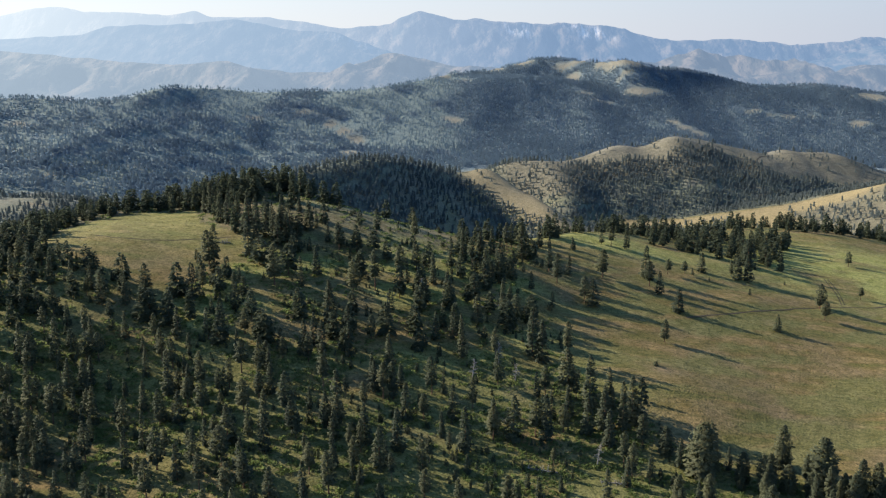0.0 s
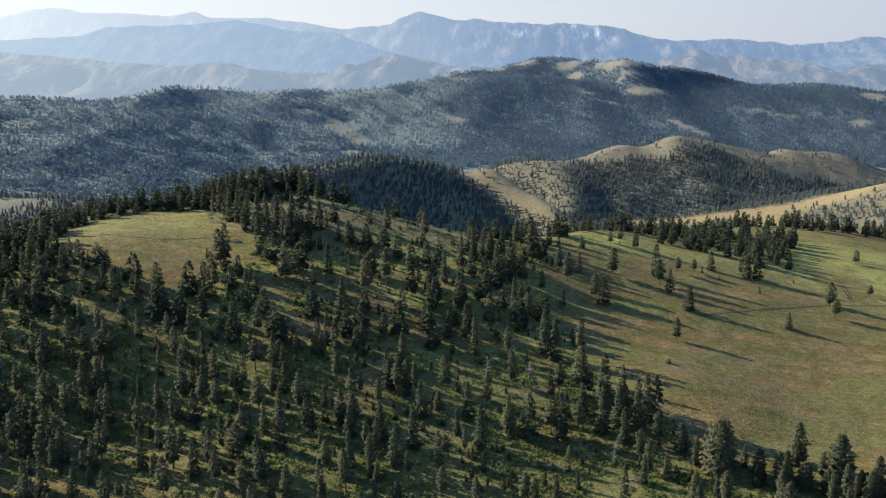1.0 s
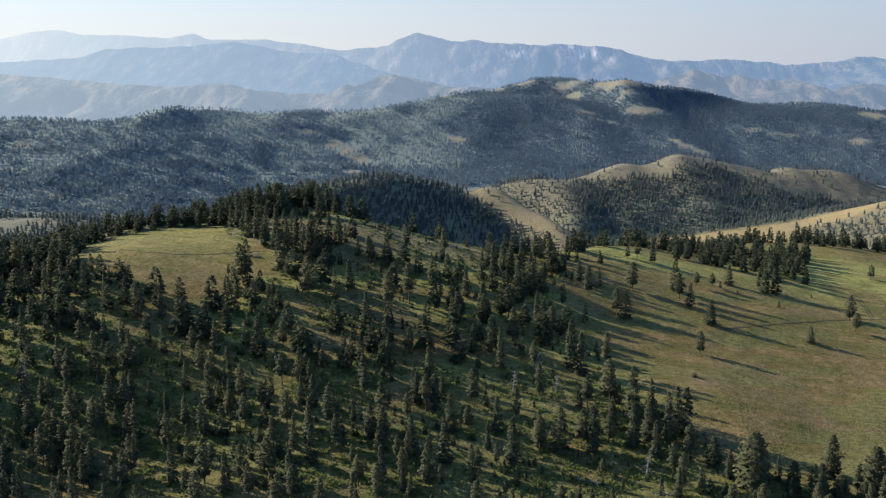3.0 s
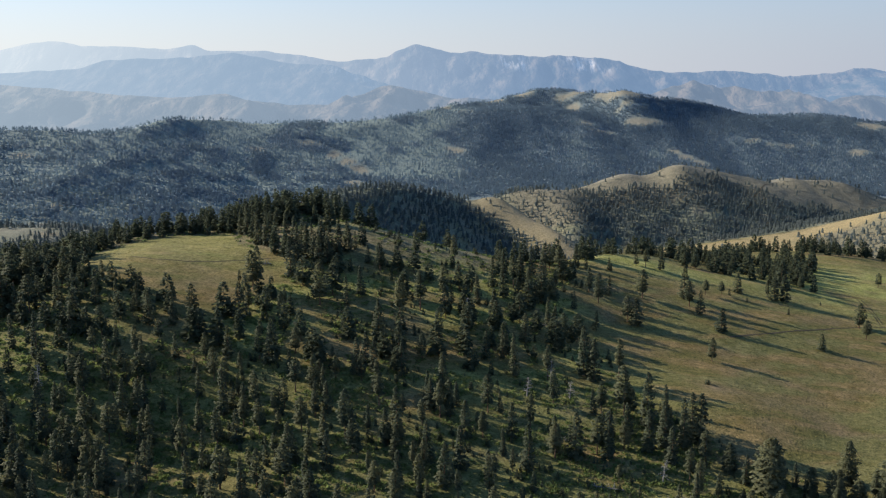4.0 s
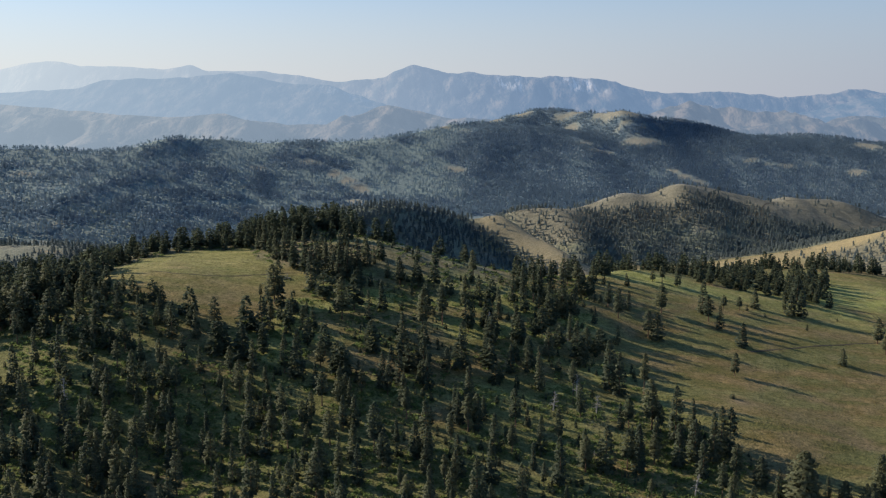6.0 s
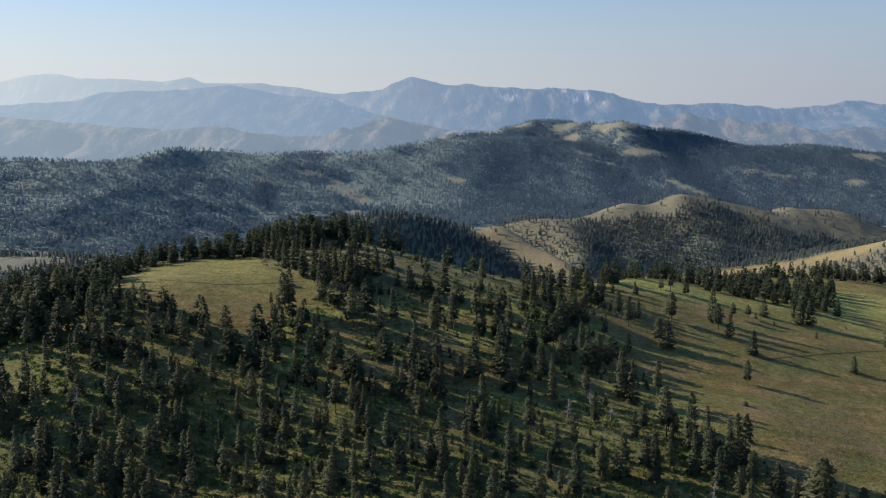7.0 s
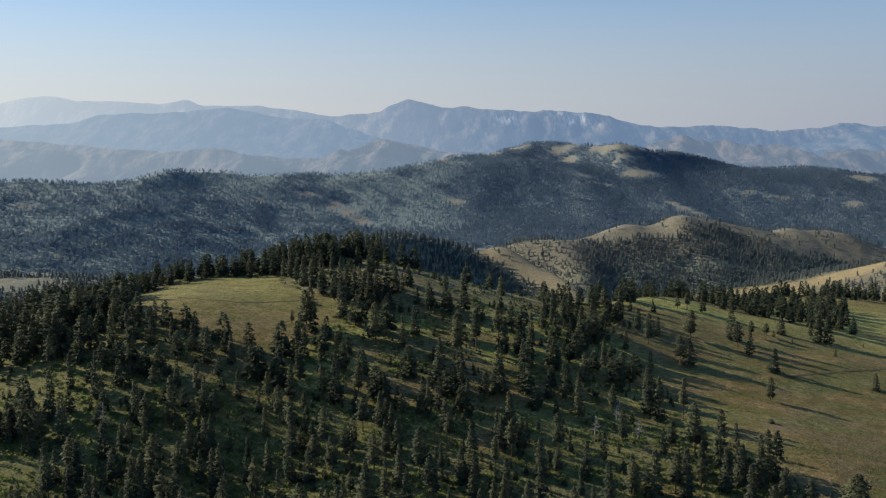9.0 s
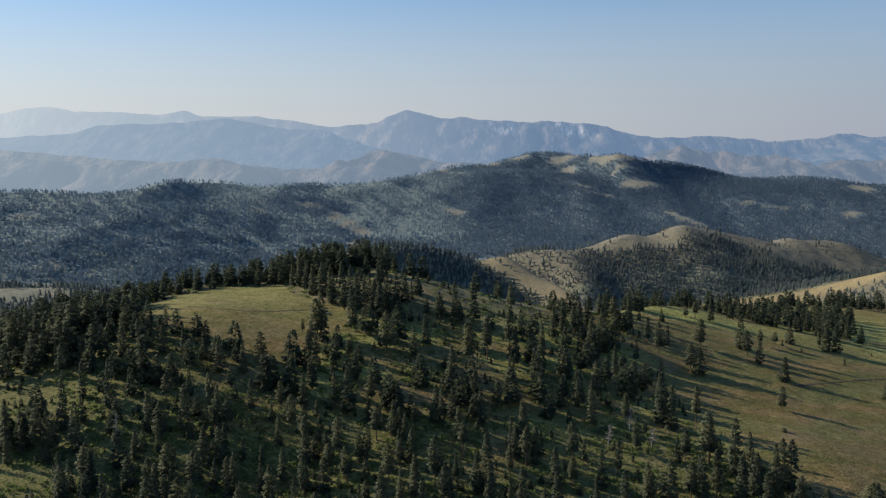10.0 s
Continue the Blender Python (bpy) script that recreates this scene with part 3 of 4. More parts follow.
def far_woods(name, x, y, height, mat, label, tiers, sides, seed, stout=1.0, soft=0.0):
    rng = random.Random(seed)
    kinds = [far_tree(rng, tiers, sides) for _ in range(9)]
    draw = np.random.default_rng(seed)
    pick, turn = draw.integers(0, 9, len(x)), draw.uniform(0, 6.28, len(x))
    girth = stout * draw.uniform(0.75, 1.35, len(x))
    z = land(x, y) - 0.3
    verts, faces, base = [], [], 0
    for k, (v, f) in enumerate(kinds):
        w = np.where(pick == k)[0]
        c, s, h = np.cos(turn[w])[:, None], np.sin(turn[w])[:, None], height[w][:, None]
        g = h * girth[w][:, None]
        px = (v[:, 0] * c - v[:, 1] * s) * g + x[w][:, None]
        py = (v[:, 0] * s + v[:, 1] * c) * g + y[w][:, None]
        pz = v[:, 2] * h + z[w][:, None]
        verts.append(np.stack([px, py, pz], -1).reshape(-1, 3))
        faces.append((f[None] + (base + np.arange(len(w)) * len(v))[:, None, None]).reshape(-1, 3))
        base += len(w) * len(v)
    me = quick_mesh(name, np.concatenate(verts), np.concatenate(faces), mat, flat=False)
    if soft:        # needles spread the light, so a crown shades like the canopy that it is part of
        n = np.zeros(len(me.vertices) * 3, np.float32)
        me.vertices.foreach_get("normal", n)
        sx, sy = (land(x + 9, y) - land(x - 9, y)) / 18, (land(x, y + 9) - land(x, y - 9)) / 18
        slope = np.stack([-sx, -sy, np.ones(len(x))], -1)
        order = np.concatenate([np.repeat(np.where(pick == k)[0], len(kinds[k][0])) for k in range(9)])
        n = n.reshape(-1, 3) * (1 - soft) + soft * slope[order]
        me.normals_split_custom_set_from_vertices(n / np.linalg.norm(n, axis=1)[:, None])
    return tagged(new(name, me), label, "woods", kind="stuff")


def in_view(x, y, slack=60):
    """A wedge of the plan, wide enough for all of the camera's way."""
    return (x < 0.50 * y + slack) & (x > -0.50 * y - 50 - slack)


gx, gy, pick, rng = scatter(-1300, 1300, 1000, 2480, 4.6, 5)
keep = in_view(gx, gy) & (gy < along(gx, FOREST_RIDGE, 1) + 25) & (gy > along(gx, FOREST_FOOT, 1) - 30) & (pick < woods(gx, gy))
keep &= (gy > along(gx, BALD_HILL, 1) + 60) | (gx < 20)
far_woods("ridge_woods", gx[keep], gy[keep], rng.uniform(5, 9, keep.sum()) * (1.35 - 0.35 * smooth(1300, 1900, gy[keep])), HAZED_RIDGE_WOOD, "conifer forest covering a long ridge, its blue tint painted haze", 2, 4, 61, 0.9, 1.0)
gx, gy, pick, rng = scatter(-800, 900, 640, 1660, 5.2, 6)
keep = in_view(gx, gy) & (gy <= np.where(gx > 20, along(gx, BALD_HILL, 1) + 60, along(gx, FOREST_FOOT, 1) - 30)) & (pick < woods(gx, gy))
keep &= (land(gx, gy) > -104)
far_woods("valley_woods", gx[keep], gy[keep], rng.uniform(4.5, 10, keep.sum()), HAZED_FAR_WOOD, "dark conifers on the knolls across the valley, tinted by painted haze", 3, 6, 67, 0.75, 0.4)

# ---- trees of the near hill ----
def part(name, data, parent, label=""):
    ob = new(name, data)
    ob.parent = parent
    return tagged(ob, label)


def trunk_mesh(name, rng, girth, bend, sides=7):
    """A tapered, slightly bent trunk, 1 m high, with a flared foot."""
    v, f = [], []
    levels = [-0.04, 0.0, 0.04, 0.2, 0.4, 0.6, 0.8, 0.97]
    for k, h in enumerate(levels):
        r = girth * (1.5 if k < 2 else 1.15 if k == 2 else 1 - 0.85 * h)
        ox, oy = bend * math.sin(2.2 * h + bend * 90), bend * math.cos(3.1 * h)
        for i in range(sides):
            a = 6.283 * i / sides + 0.1 * k
            q = r * rng.uniform(0.88, 1.12)
            v.append((ox + q * math.cos(a), oy + q * math.sin(a), h))
    f = [(k * sides + i, k * sides + (i + 1) % sides, (k + 1) * sides + (i + 1) % sides, (k + 1) * sides + i) for k in range(len(levels) - 1) for i in range(sides)]
    return quick_mesh(name, v, f, BARK)


def crown_mesh(name, rng, start, width, boughs, shape, mat, sprays=12):
    """Boughs in uneven whorls up a 1 m stem, each a fan of drooping needle sprays that overlap like shingles."""
    v, f, normals = [], [], []

    def spray(p, way, face, size):
        side = way.cross(face).normalized() * size * rng.uniform(0.34, 0.56)
        tip, mid = p + way * size, p + way * size * 0.45 + face * size * 0.12
        b = len(v)
        v.extend([tuple(p), tuple(mid + side), tuple(tip), tuple(mid - side)])
        round_way = Vector((p.x, p.y, 0)) / max(0.02, width * 0.8) + Vector((0, 0, 0.35))
        normals.extend([tuple((face * 0.45 + round_way).normalized())] * 4)
        f.extend([(b, b + 1, b + 2), (b, b + 2, b + 3)])

    lean = Vector((rng.uniform(-0.03, 0.03), rng.uniform(-0.03, 0.03), 0))
    lop = rng.uniform(0, 6.28)
    for k in range(boughs):
        s = ((k + rng.uniform(0, 0.9)) / boughs) ** 1.15
        h = start + (1 - start) * s
        if rng.random() < 0.12:
            continue
        a = k * 2.4 + rng.uniform(-0.5, 0.5)
        reach = width * shape(s) * rng.uniform(0.5, 1.2) * (1 + 0.16 * math.cos(a - lop))
        out = Vector((math.cos(a), math.sin(a), 0))
        across_way = Vector((-math.sin(a), math.cos(a), 0))
        rise = rng.uniform(-0.38, -0.02) + 0.5 * s
        for i in range(sprays):
            q = 0.22 + 0.78 * math.sqrt((i + rng.uniform(0.1, 0.9)) / sprays)
            p = lean * h + out * reach * q * 0.86 + across_way * reach * q * rng.uniform(-0.5, 0.5) + Vector((0, 0, h + rise * reach * q + rng.gauss(0, 0.010)))
            b = a + rng.uniform(-0.9, 0.9)
            way = Vector((math.cos(b), math.sin(b), rng.uniform(-0.55, 0.15))).normalized()
            face = (out * 0.5 + Vector((rng.gauss(0, 0.26), rng.gauss(0, 0.26), 0.8))).normalized()
            spray(p, way, face, rng.uniform(0.06, 0.096) * (11 / sprays) ** 0.85 * (0.7 + 0.4 * width / 0.2) * (1.15 - 0.65 * s))
    for i in range(7):
        up = Vector((rng.gauss(0, 0.35), rng.gauss(0, 0.35), 1)).normalized()
        spray(lean + Vector((0, 0, 0.92 + 0.012 * i)), up, up.orthogonal().normalized(), 0.045)
    me = quick_mesh(name, v, f, mat, flat=False)
    me.normals_split_custom_set_from_vertices(normals)      # a crown takes the light as one round mass of needles
    return me


def round_top(s):
    return 0.55 + 2.25 * s if s < 0.2 else max(0.1, 1 - ((s - 0.2) / 0.83) ** 2.6)


def cone_top(s):
    return 0.7 + 2.5 * s if s < 0.12 else max(0.05, ((1.02 - s) / 0.9) ** 0.66)


def oval_top(s):
    return max(0.12, 1 - abs((s - 0.38) / 0.66) ** 2.4)


def conifer(kind, rng, start, width, boughs, shape, mat, girth, label, sprays=12):
    tree = new(kind)
    part("trunk", trunk_mesh("trunk", rng, girth, rng.uniform(-0.012, 0.012)), tree, "rough brown bark")
    part("crown", crown_mesh("crown", rng, start, width, boughs, shape, mat, sprays), tree)
    return tagged(tree, label, "tree")


tree_rng = random.Random(11)
PINES = [conifer("pine_tree", tree_rng, tree_rng.uniform(0.16, 0.4), tree_rng.uniform(0.175, 0.245), 92, round_top, PINE, 0.020,
                 "tall ponderosa pine with open dark green crown on grassy slope", 17) for _ in range(8)]
FIRS = [conifer("fir_tree", tree_rng, tree_rng.uniform(0.03, 0.09), tree_rng.uniform(0.19, 0.255), 94, cone_top, FIR, 0.017,
                "dense conical dark green fir on grassy slope", 17) for _ in range(6)]
BROAD = [conifer("pine_tree", tree_rng, 0.05, tree_rng.uniform(0.27, 0.33), 210, oval_top, PINE, 0.024,
                 "broad bushy ponderosa pine at the meadow's edge", 15) for _ in range(4)]
# plainer ones, for the trees farther off
def plain_kinds(count, start, width, shape, mat):
    return [[trunk_mesh("trunks", tree_rng, 0.018, 0.005, 4), crown_mesh("crowns", tree_rng, start, width * 1.1, 54, shape, mat, 4)] for _ in range(count)]


PLAIN = {"pine": plain_kinds(4, 0.2, 0.19, round_top, PINE), "fir": plain_kinds(4, 0.06, 0.2, cone_top, PINE)}
wanted, used = [], set()       # trees to be planted: kind, x, y, height, turn


def plant(kind, x, y, height, turn):
    """One tree as a thing of its own."""
    stock = {"pine": PINES, "fir": FIRS, "broad": BROAD}[kind]
    src = stock[int(turn * 997) % len(stock)]
    z = float(land(np.array([x]), np.array([y]))[0])
    wide = height * (0.62 + 0.38 * (turn * 13.7 % 1))
    if x > float(meadow_edge(y)) + 6 and kind != 'broad':
        wide *= 1.25        # grown in the open
    m = pose(x, y, z - 0.1, 0, 0, math.degrees(turn))
    tree = copy_thing(src, m) if src in used else src
    used.add(src)
    tree.matrix_basis = m
    tree.scale = (wide, wide, height)
    name = "fir" if kind == "fir" else "ponderosa pine"
    if kind == "broad":
        label = "broad bushy ponderosa pine at the meadow's edge"
    elif height < 6.3:
        label = "young dark green " + name + " in grass"
    elif x > float(meadow_edge(y)) + 6:
        label = "lone dark green " + name + " casting long shadow on dry meadow"
    elif left_meadow(x, y) > 0.5:
        label = "lone dark green " + name + " on green grass cap"
    elif height > 13.4:
        label = "very tall dark green " + name + " above green undergrowth"
    elif y > 385:
        label = "dark green " + name + " on the grassy hilltop"
    elif kind == "pine":
        label = "ponderosa pine with open dark green crown on shrubby slope"
    else:
        label = "dense conical dark green fir on shrubby slope"
    return tagged(tree, label, "tree", "trees of the near hill")


def plant_joined(trees):
    """The trees beyond those, joined: crowns, and the trunks under them."""
    rows = {"crown": ([], [], 0), "trunk": ([], [], 0)}
    for kind, x, y, height, turn in trees:
        pair = PLAIN[kind][int(turn * 997) % len(PLAIN[kind])]
        z = float(land(np.array([x]), np.array([y]))[0]) - 0.1
        wide = height * (0.62 + 0.38 * (turn * 13.7 % 1))
        c, s = math.cos(turn), math.sin(turn)
        for key, me in zip(("trunk", "crown"), pair):
            vs, fs, base = rows[key]
            v = np.zeros(len(me.vertices) * 3)
            f = np.zeros(len(me.loops), np.int64)
            me.vertices.foreach_get("co", v)
            me.loops.foreach_get("vertex_index", f)
            v = v.reshape(-1, 3)
            vs.append(np.stack([(v[:, 0] * c - v[:, 1] * s) * wide + x, (v[:, 0] * s + v[:, 1] * c) * wide + y, v[:, 2] * height + z], -1))
            fs.append(f.reshape(-1, 3 if key == "crown" else 4) + base)
            rows[key] = (vs, fs, base + len(v))
    top = new("hill_woods", quick_mesh("hill_woods", np.concatenate(rows["crown"][0]), np.concatenate(rows["crown"][1]), PINE))
    part("trunks", quick_mesh("trunks", np.concatenate(rows["trunk"][0]), np.concatenate(rows["trunk"][1]), BARK), top, "brown conifer trunks")
    return tagged(top, "dark green pines and firs behind the hill's crest", "woods", kind="stuff")


# Trees that stand out: x, y, height; firs carry a minus sign before their height.
FRONT_ROW = [(-107, 208, 10), (-83, 210, -7), (-35, 210, -11), (-105, 213, -12), (-76, 215, 11), (-17, 216, 8), (-95, 218, -7), (65, 218, -11), (16, 219, 10), (-37, 220, -9),
    (-106, 222, 10), (61, 222, 10), (-5, 222, 8), (97, 223, 9), (-76, 227, 12), (-25, 227, -7), (-14, 228, 8), (31, 228, -5), (-6, 230, 13), 
    (-30, 231, -10), (-149, 232, -6), (-70, 235, 7), (-18, 233, -13), (-120, 241, -10),
    (52, 237, 11)]
LOWER_SLOPE = [(-26, 238, 9), (-145, 239, -11), (-142, 240, -9), (-94, 248, 10), (-123, 244, 10), (-112, 247, 12), (-13, 241, -13),
    (-23, 242, -13), (-55, 244, -10), (-104, 252, 9), (-77, 250, -10), (6, 244, -14), (-89, 256, -10), (-46, 251, 15),
    (20, 252, -14), (-120, 257, 7), (48, 252, -11), (30, 253, -14), (-112, 260, -12), (-31, 253, -15), (-108, 261, -11), (-83, 263, -14), (-147, 257, -15), (-101, 264, -7),
    (-153, 257, 12)]
LOWER_WOOD = [(79, 255, 7), (-162, 257, -8), (-158, 257, 12), (-166, 257, -15), (-40, 257, -7), (43, 257, -13), (-12, 257, -12), (-68, 262, 9), (-66, 262, -9), (-6, 258, 8),
    (-78, 265, -9), (2, 260, -11), (48, 261, -11), (54, 261, -14), (-52, 263, -10), (-56, 265, -9), (-30, 264, 7), (-19, 266, 12), (-114, 271, 11), (57, 265, -13),
    (9, 267, 10), (60, 265, -13), (-130, 270, -13), (-37, 268, 10), (-85, 273, 10), (-120, 272, -14), (-22, 269, -10), (-63, 272, 11), (-150, 272, -8), (-89, 276, 11),
    (-4, 272, 12)]
MIDDLE_SLOPE = [(45, 271, -15), (-157, 274, -12), (-58, 275, -11), (29, 277, -8), (-112, 280, -9), (-56, 277, 8), (32, 278, 10), (39, 277, 14), (-145, 280, -15), (-103, 284, -9),
    (-45, 283, -12), (41, 281, 8), (-94, 285, 9), (-115, 285, 10), (-18, 283, -11), (-129, 284, 9), (53, 280, -8), (-87, 287, -10), (-77, 287, 11), (-155, 286, -11),
    (-73, 287, -15), (-123, 288, -9), (-43, 289, -11), (-66, 291, 9), (-139, 292, -10), (6, 294, -15), (-129, 294, 10), (17, 294, 12), (-32, 296, -12), (-25, 297, 9),
    (-166, 298, 12)]
MIDDLE_WOOD = [(33, 298, -13), (30, 300, -15), (-116, 301, -12), (42, 301, 12), (-108, 302, -11), (-3, 302, -10), (-39, 303, -15), (-93, 303, -9), (3, 304, -10), (-123, 305, 7),
    (-167, 307, -15), (-170, 308, 15), (-159, 308, 13), (-176, 308, 13), (-88, 309, -13), (-104, 310, 11), (-137, 310, -10), (-19, 310, 12), (-123, 310, -9), (-180, 312, -15),
    (-151, 312, -12), (-130, 312, -9), (-175, 313, 15), (-146, 316, 10), (-190, 317, 15), (-86, 317, 8), (12, 318, -11), (-75, 319, 6), (-10, 320, -10), (-188, 320, -15),
    (-8, 321, -10)]
UPPER_SLOPE = [(-33, 322, 15), (26, 323, 11), (-145, 323, 8), (-74, 324, 6), (-154, 325, 10), (-62, 325, 15), (-52, 326, -11), (-140, 326, 8), (1, 327, -13), (82, 328, 9),
    (-196, 328, 14), (-174, 330, 15), (-26, 331, 15), (-87, 333, 15), (-170, 334, 14), (22, 335, -11), (-48, 336, -11), (25, 336, 8), (-86, 336, 15), (-93, 337, 5),
    (-194, 339, -12), (-17, 339, 15), (42, 345, -7), (-166, 340, -12), (-14, 340, -10), (-156, 342, -12), (-4, 342, -12), (59, 352, -11), (-76, 348, -15), (56, 354, 11),
    (12, 349, -10)]
UPPER_WOOD = [(132, 351, -7), (-11, 351, 12), (19, 351, -10), (16, 352, -14), (35, 355, -7), (94, 356, -10), (3, 360, -12), (28, 360, -12), (-42, 361, 11), (46, 366, 12),
    (-75, 362, -15), (22, 362, -14), (11, 363, 12), (24, 364, -12), (-169, 365, -9), (-47, 366, -8), (8, 368, -13), (15, 371, -12), (89, 371, -10), (-163, 372, -7),
    (-160, 372, -8), (160, 372, 8), (44, 375, 10), (52, 376, -8), (-28, 377, 12), (-12, 379, 12), (67, 379, 12), (87, 379, 11), (20, 381, -12), (-35, 382, 8),
    (164, 387, 11)]
CREST_TREES = [(133, 389, -3), (87, 389, -14), (27, 390, 12), (29, 391, 12), (34, 394, 11), (118, 398, 3), (100, 399, 7), (47, 403, -6), (43, 403, -11), (108, 403, 6),
    (112, 405, -3), (58, 407, -6), (59, 407, -4), (135, 410, -11), (192, 411, 6), (139, 411, -12), (132, 412, 8), (118, 412, -9), (158, 415, -2), (86, 424, -11),
    (74, 425, 6), (79, 425, 8), (151, 434, -4), (148, 437, -14), (166, 441, -9), (216, 480, 8)]

KNOLL_FIRS = [(-72, 365, -14), (-70, 370, -13), (-67, 374, -14), (-63, 370, -12), (-60, 373, -14), (-78, 377, -13), (-82, 380, -14), (-87, 383, -12), (-90, 379, -14), (-94, 382, -12),
              (-56, 374, -11), (-63, 362, -12), (-66, 357, -13), (-53, 378, -7), (-66, 366, -11), (-105, 398, -11), (-101, 396, -13), (-68, 362, -13)]
WEST_RIM = [(-300, 380), (-190, 386), (-152, 391), (-136, 404), (-110, 404), (-95, 396)]
EDGE_PINES = [(88, 232, 9), (94, 233, 8), (99, 230, 7), (116, 227, 12), (120, 224, 10), (109, 226, 9), (86, 228, 8), (72, 239, 16), (76, 243, 9), (83, 238, 9), (81, 234, 7), (97, 247, 13), (91, 239, 8), (104, 235, 15), (112, 229, 12), (108, 231, 7), (64, 250, 9), (106, 228, 7), (110, 232, 6), (113, 233, 6), (118, 231, 7)]
placed = []
for row in (FRONT_ROW, LOWER_SLOPE, LOWER_WOOD, MIDDLE_SLOPE, MIDDLE_WOOD, UPPER_SLOPE, UPPER_WOOD, CREST_TREES, KNOLL_FIRS, EDGE_PINES):
    for x, y, h in row:
        placed.append((x, y))
        r = random.Random(x * 31 + y)
        wanted.append((0, "broad" if row is EDGE_PINES else "fir" if h < 0 else "pine", x + r.uniform(-0.4, 0.4), y + r.uniform(-0.4, 0.4), (abs(h) + r.uniform(-0.4, 0.4)) * (1.15 if x > meadow_edge(y) - 24 and y < 305 and row is not EDGE_PINES else 1.0), r.uniform(0, 6.28)))

def glades(x, y):
    """Small openings in the western woods."""
    return 1 - np.clip(1.5 * blob(x, y, -178, 284, 26, 17) + 1.4 * blob(x, y, -156, 240, 16, 9), 0, 1)


# the rest of the near woods, at random between those
gx, gy, pick, rng = scatter(-300, 330, 195, 640, 7.4, 9)
crest = along(gx, NEAR_CREST, 1)
dens = np.where(gx < meadow_edge(gy) - 3, 0.46 + 0.06 * smooth(320, 285, gy) + 0.16 * smooth(-40, -75, gx), 0.0) * (gy < crest + 35) * (1 - left_meadow(gx, gy))
dens = dens + 0.45 * smooth(-70, -110, gx) * (dens > 0.1) * smooth(350, 330, gy)
dens = np.maximum(dens, 0.85 * smooth(-135, -150, gx) * smooth(285, 300, gy) * (1 - left_meadow(gx, gy)) * (gy < 400))
dens = dens * (1 - 0.62 * blob(gx, gy, -42, 345, 38, 38)) * (1 - 0.6 * blob(gx, gy, -25, 402, 44, 26))
dens = np.maximum(dens, 0.95 * blob(gx, gy, -95, 438, 30, 24) * (1 - left_meadow(gx, gy)))
dens = np.maximum(dens, 0.8 * smooth(-150, -175, gx) * smooth(300, 330, gy) * smooth(440, 410, gy))
dens = np.maximum(dens, 0.9 * smooth(-215, -200, gx) * smooth(-100, -120, gx) * smooth(402, 408, gy) * smooth(445, 430, gy))
dens = np.maximum(dens, 0.82 * smooth(100, 112, gx) * smooth(2, -6, gx - 164 - 0.5 * (gy - 445)) * smooth(436, 448, gy) * smooth(560, 530, gy))
dens = np.maximum(dens, 0.85 * smooth(38, 55, gx) * smooth(125, 110, gx) * smooth(2, 8, gy - crest) * smooth(50, 35, gy - crest))
dens = np.maximum(dens, 0.8 * smooth(178, 195, gx) * smooth(574, 586, gy))
dens = np.maximum(dens, 0.62 * smooth(-10, 6, gx) * smooth(0, -6, gx - meadow_edge(gy)) * smooth(335, 350, gy) * (gy < crest + 20))
dens = np.maximum(dens, smooth(62, 40, gx) * (0.52 + 0.38 * smooth(-15, -40, gx)) * smooth(262, 245, gy))
dens = np.maximum(dens, 0.97 * smooth(-30, -60, gx) * smooth(252, 235, gy))
dens = dens * glades(gx, gy)
keep = (pick < dens) & in_view(gx, gy, 15)
placed = np.array(placed, float)
fill = list(zip(gx[keep], gy[keep], 0 * gx[keep]))
# close stands: behind the grass cap, on the knoll, on the western side
gx, gy, pick, rng = scatter(-300, -40, 195, 470, 5.2, 13)
close = 0.7 * blob(gx, gy, -92, 432, 30, 26) + 0.8 * smooth(-230, -215, gx) * smooth(-95, -110, gx) * smooth(0, 6, gy - along(gx, WEST_RIM, 1)) * smooth(30, 18, gy - along(gx, WEST_RIM, 1))
close = close + 0.6 * smooth(-150, -160, gx) * smooth(310, 330, gy) * smooth(420, 400, gy)
close = close + 0.75 * smooth(-95, -118, gx) * smooth(246, 234, gy)
keep = (pick < close * glades(gx, gy)) & (left_meadow(gx, gy) < 0.5) & in_view(gx, gy, 15)
fill += list(zip(gx[keep], gy[keep], blob(gx, gy, -92, 432, 40, 40)[keep]))
for k, (x, y, tall) in enumerate(fill):
    if np.min(np.hypot(placed[:, 0] - x, placed[:, 1] - y)) < 2.8:
        continue
    r = random.Random(k)
    small = r.random() < 0.22 and tall < 0.3
    wanted.append((1, "fir" if r.random() < (0.8 if tall > 0.3 or y > 380 else 0.45) else "pine", float(x), float(y), r.uniform(2.0, 6.0) if small else r.uniform(6.5 + 2 * tall, 12 + 0.5 * tall) * (0.62 + 0.25 * min(1, max(0, (x + 190) / 60)) if x < -100 and y > 380 else 1), r.uniform(0, 6.28)))

wanted.sort(key=lambda w: (w[0], math.hypot(w[2] + 24, w[3])))      # those that stand out first, then the nearest
count, rest = {"pine": 0, "fir": 0, "broad": 0}, []
for _, *w in wanted:
    count[w[0]] += 1
    if count[w[0]] <= 300:
        plant(*w)
    else:
        rest.append(w)
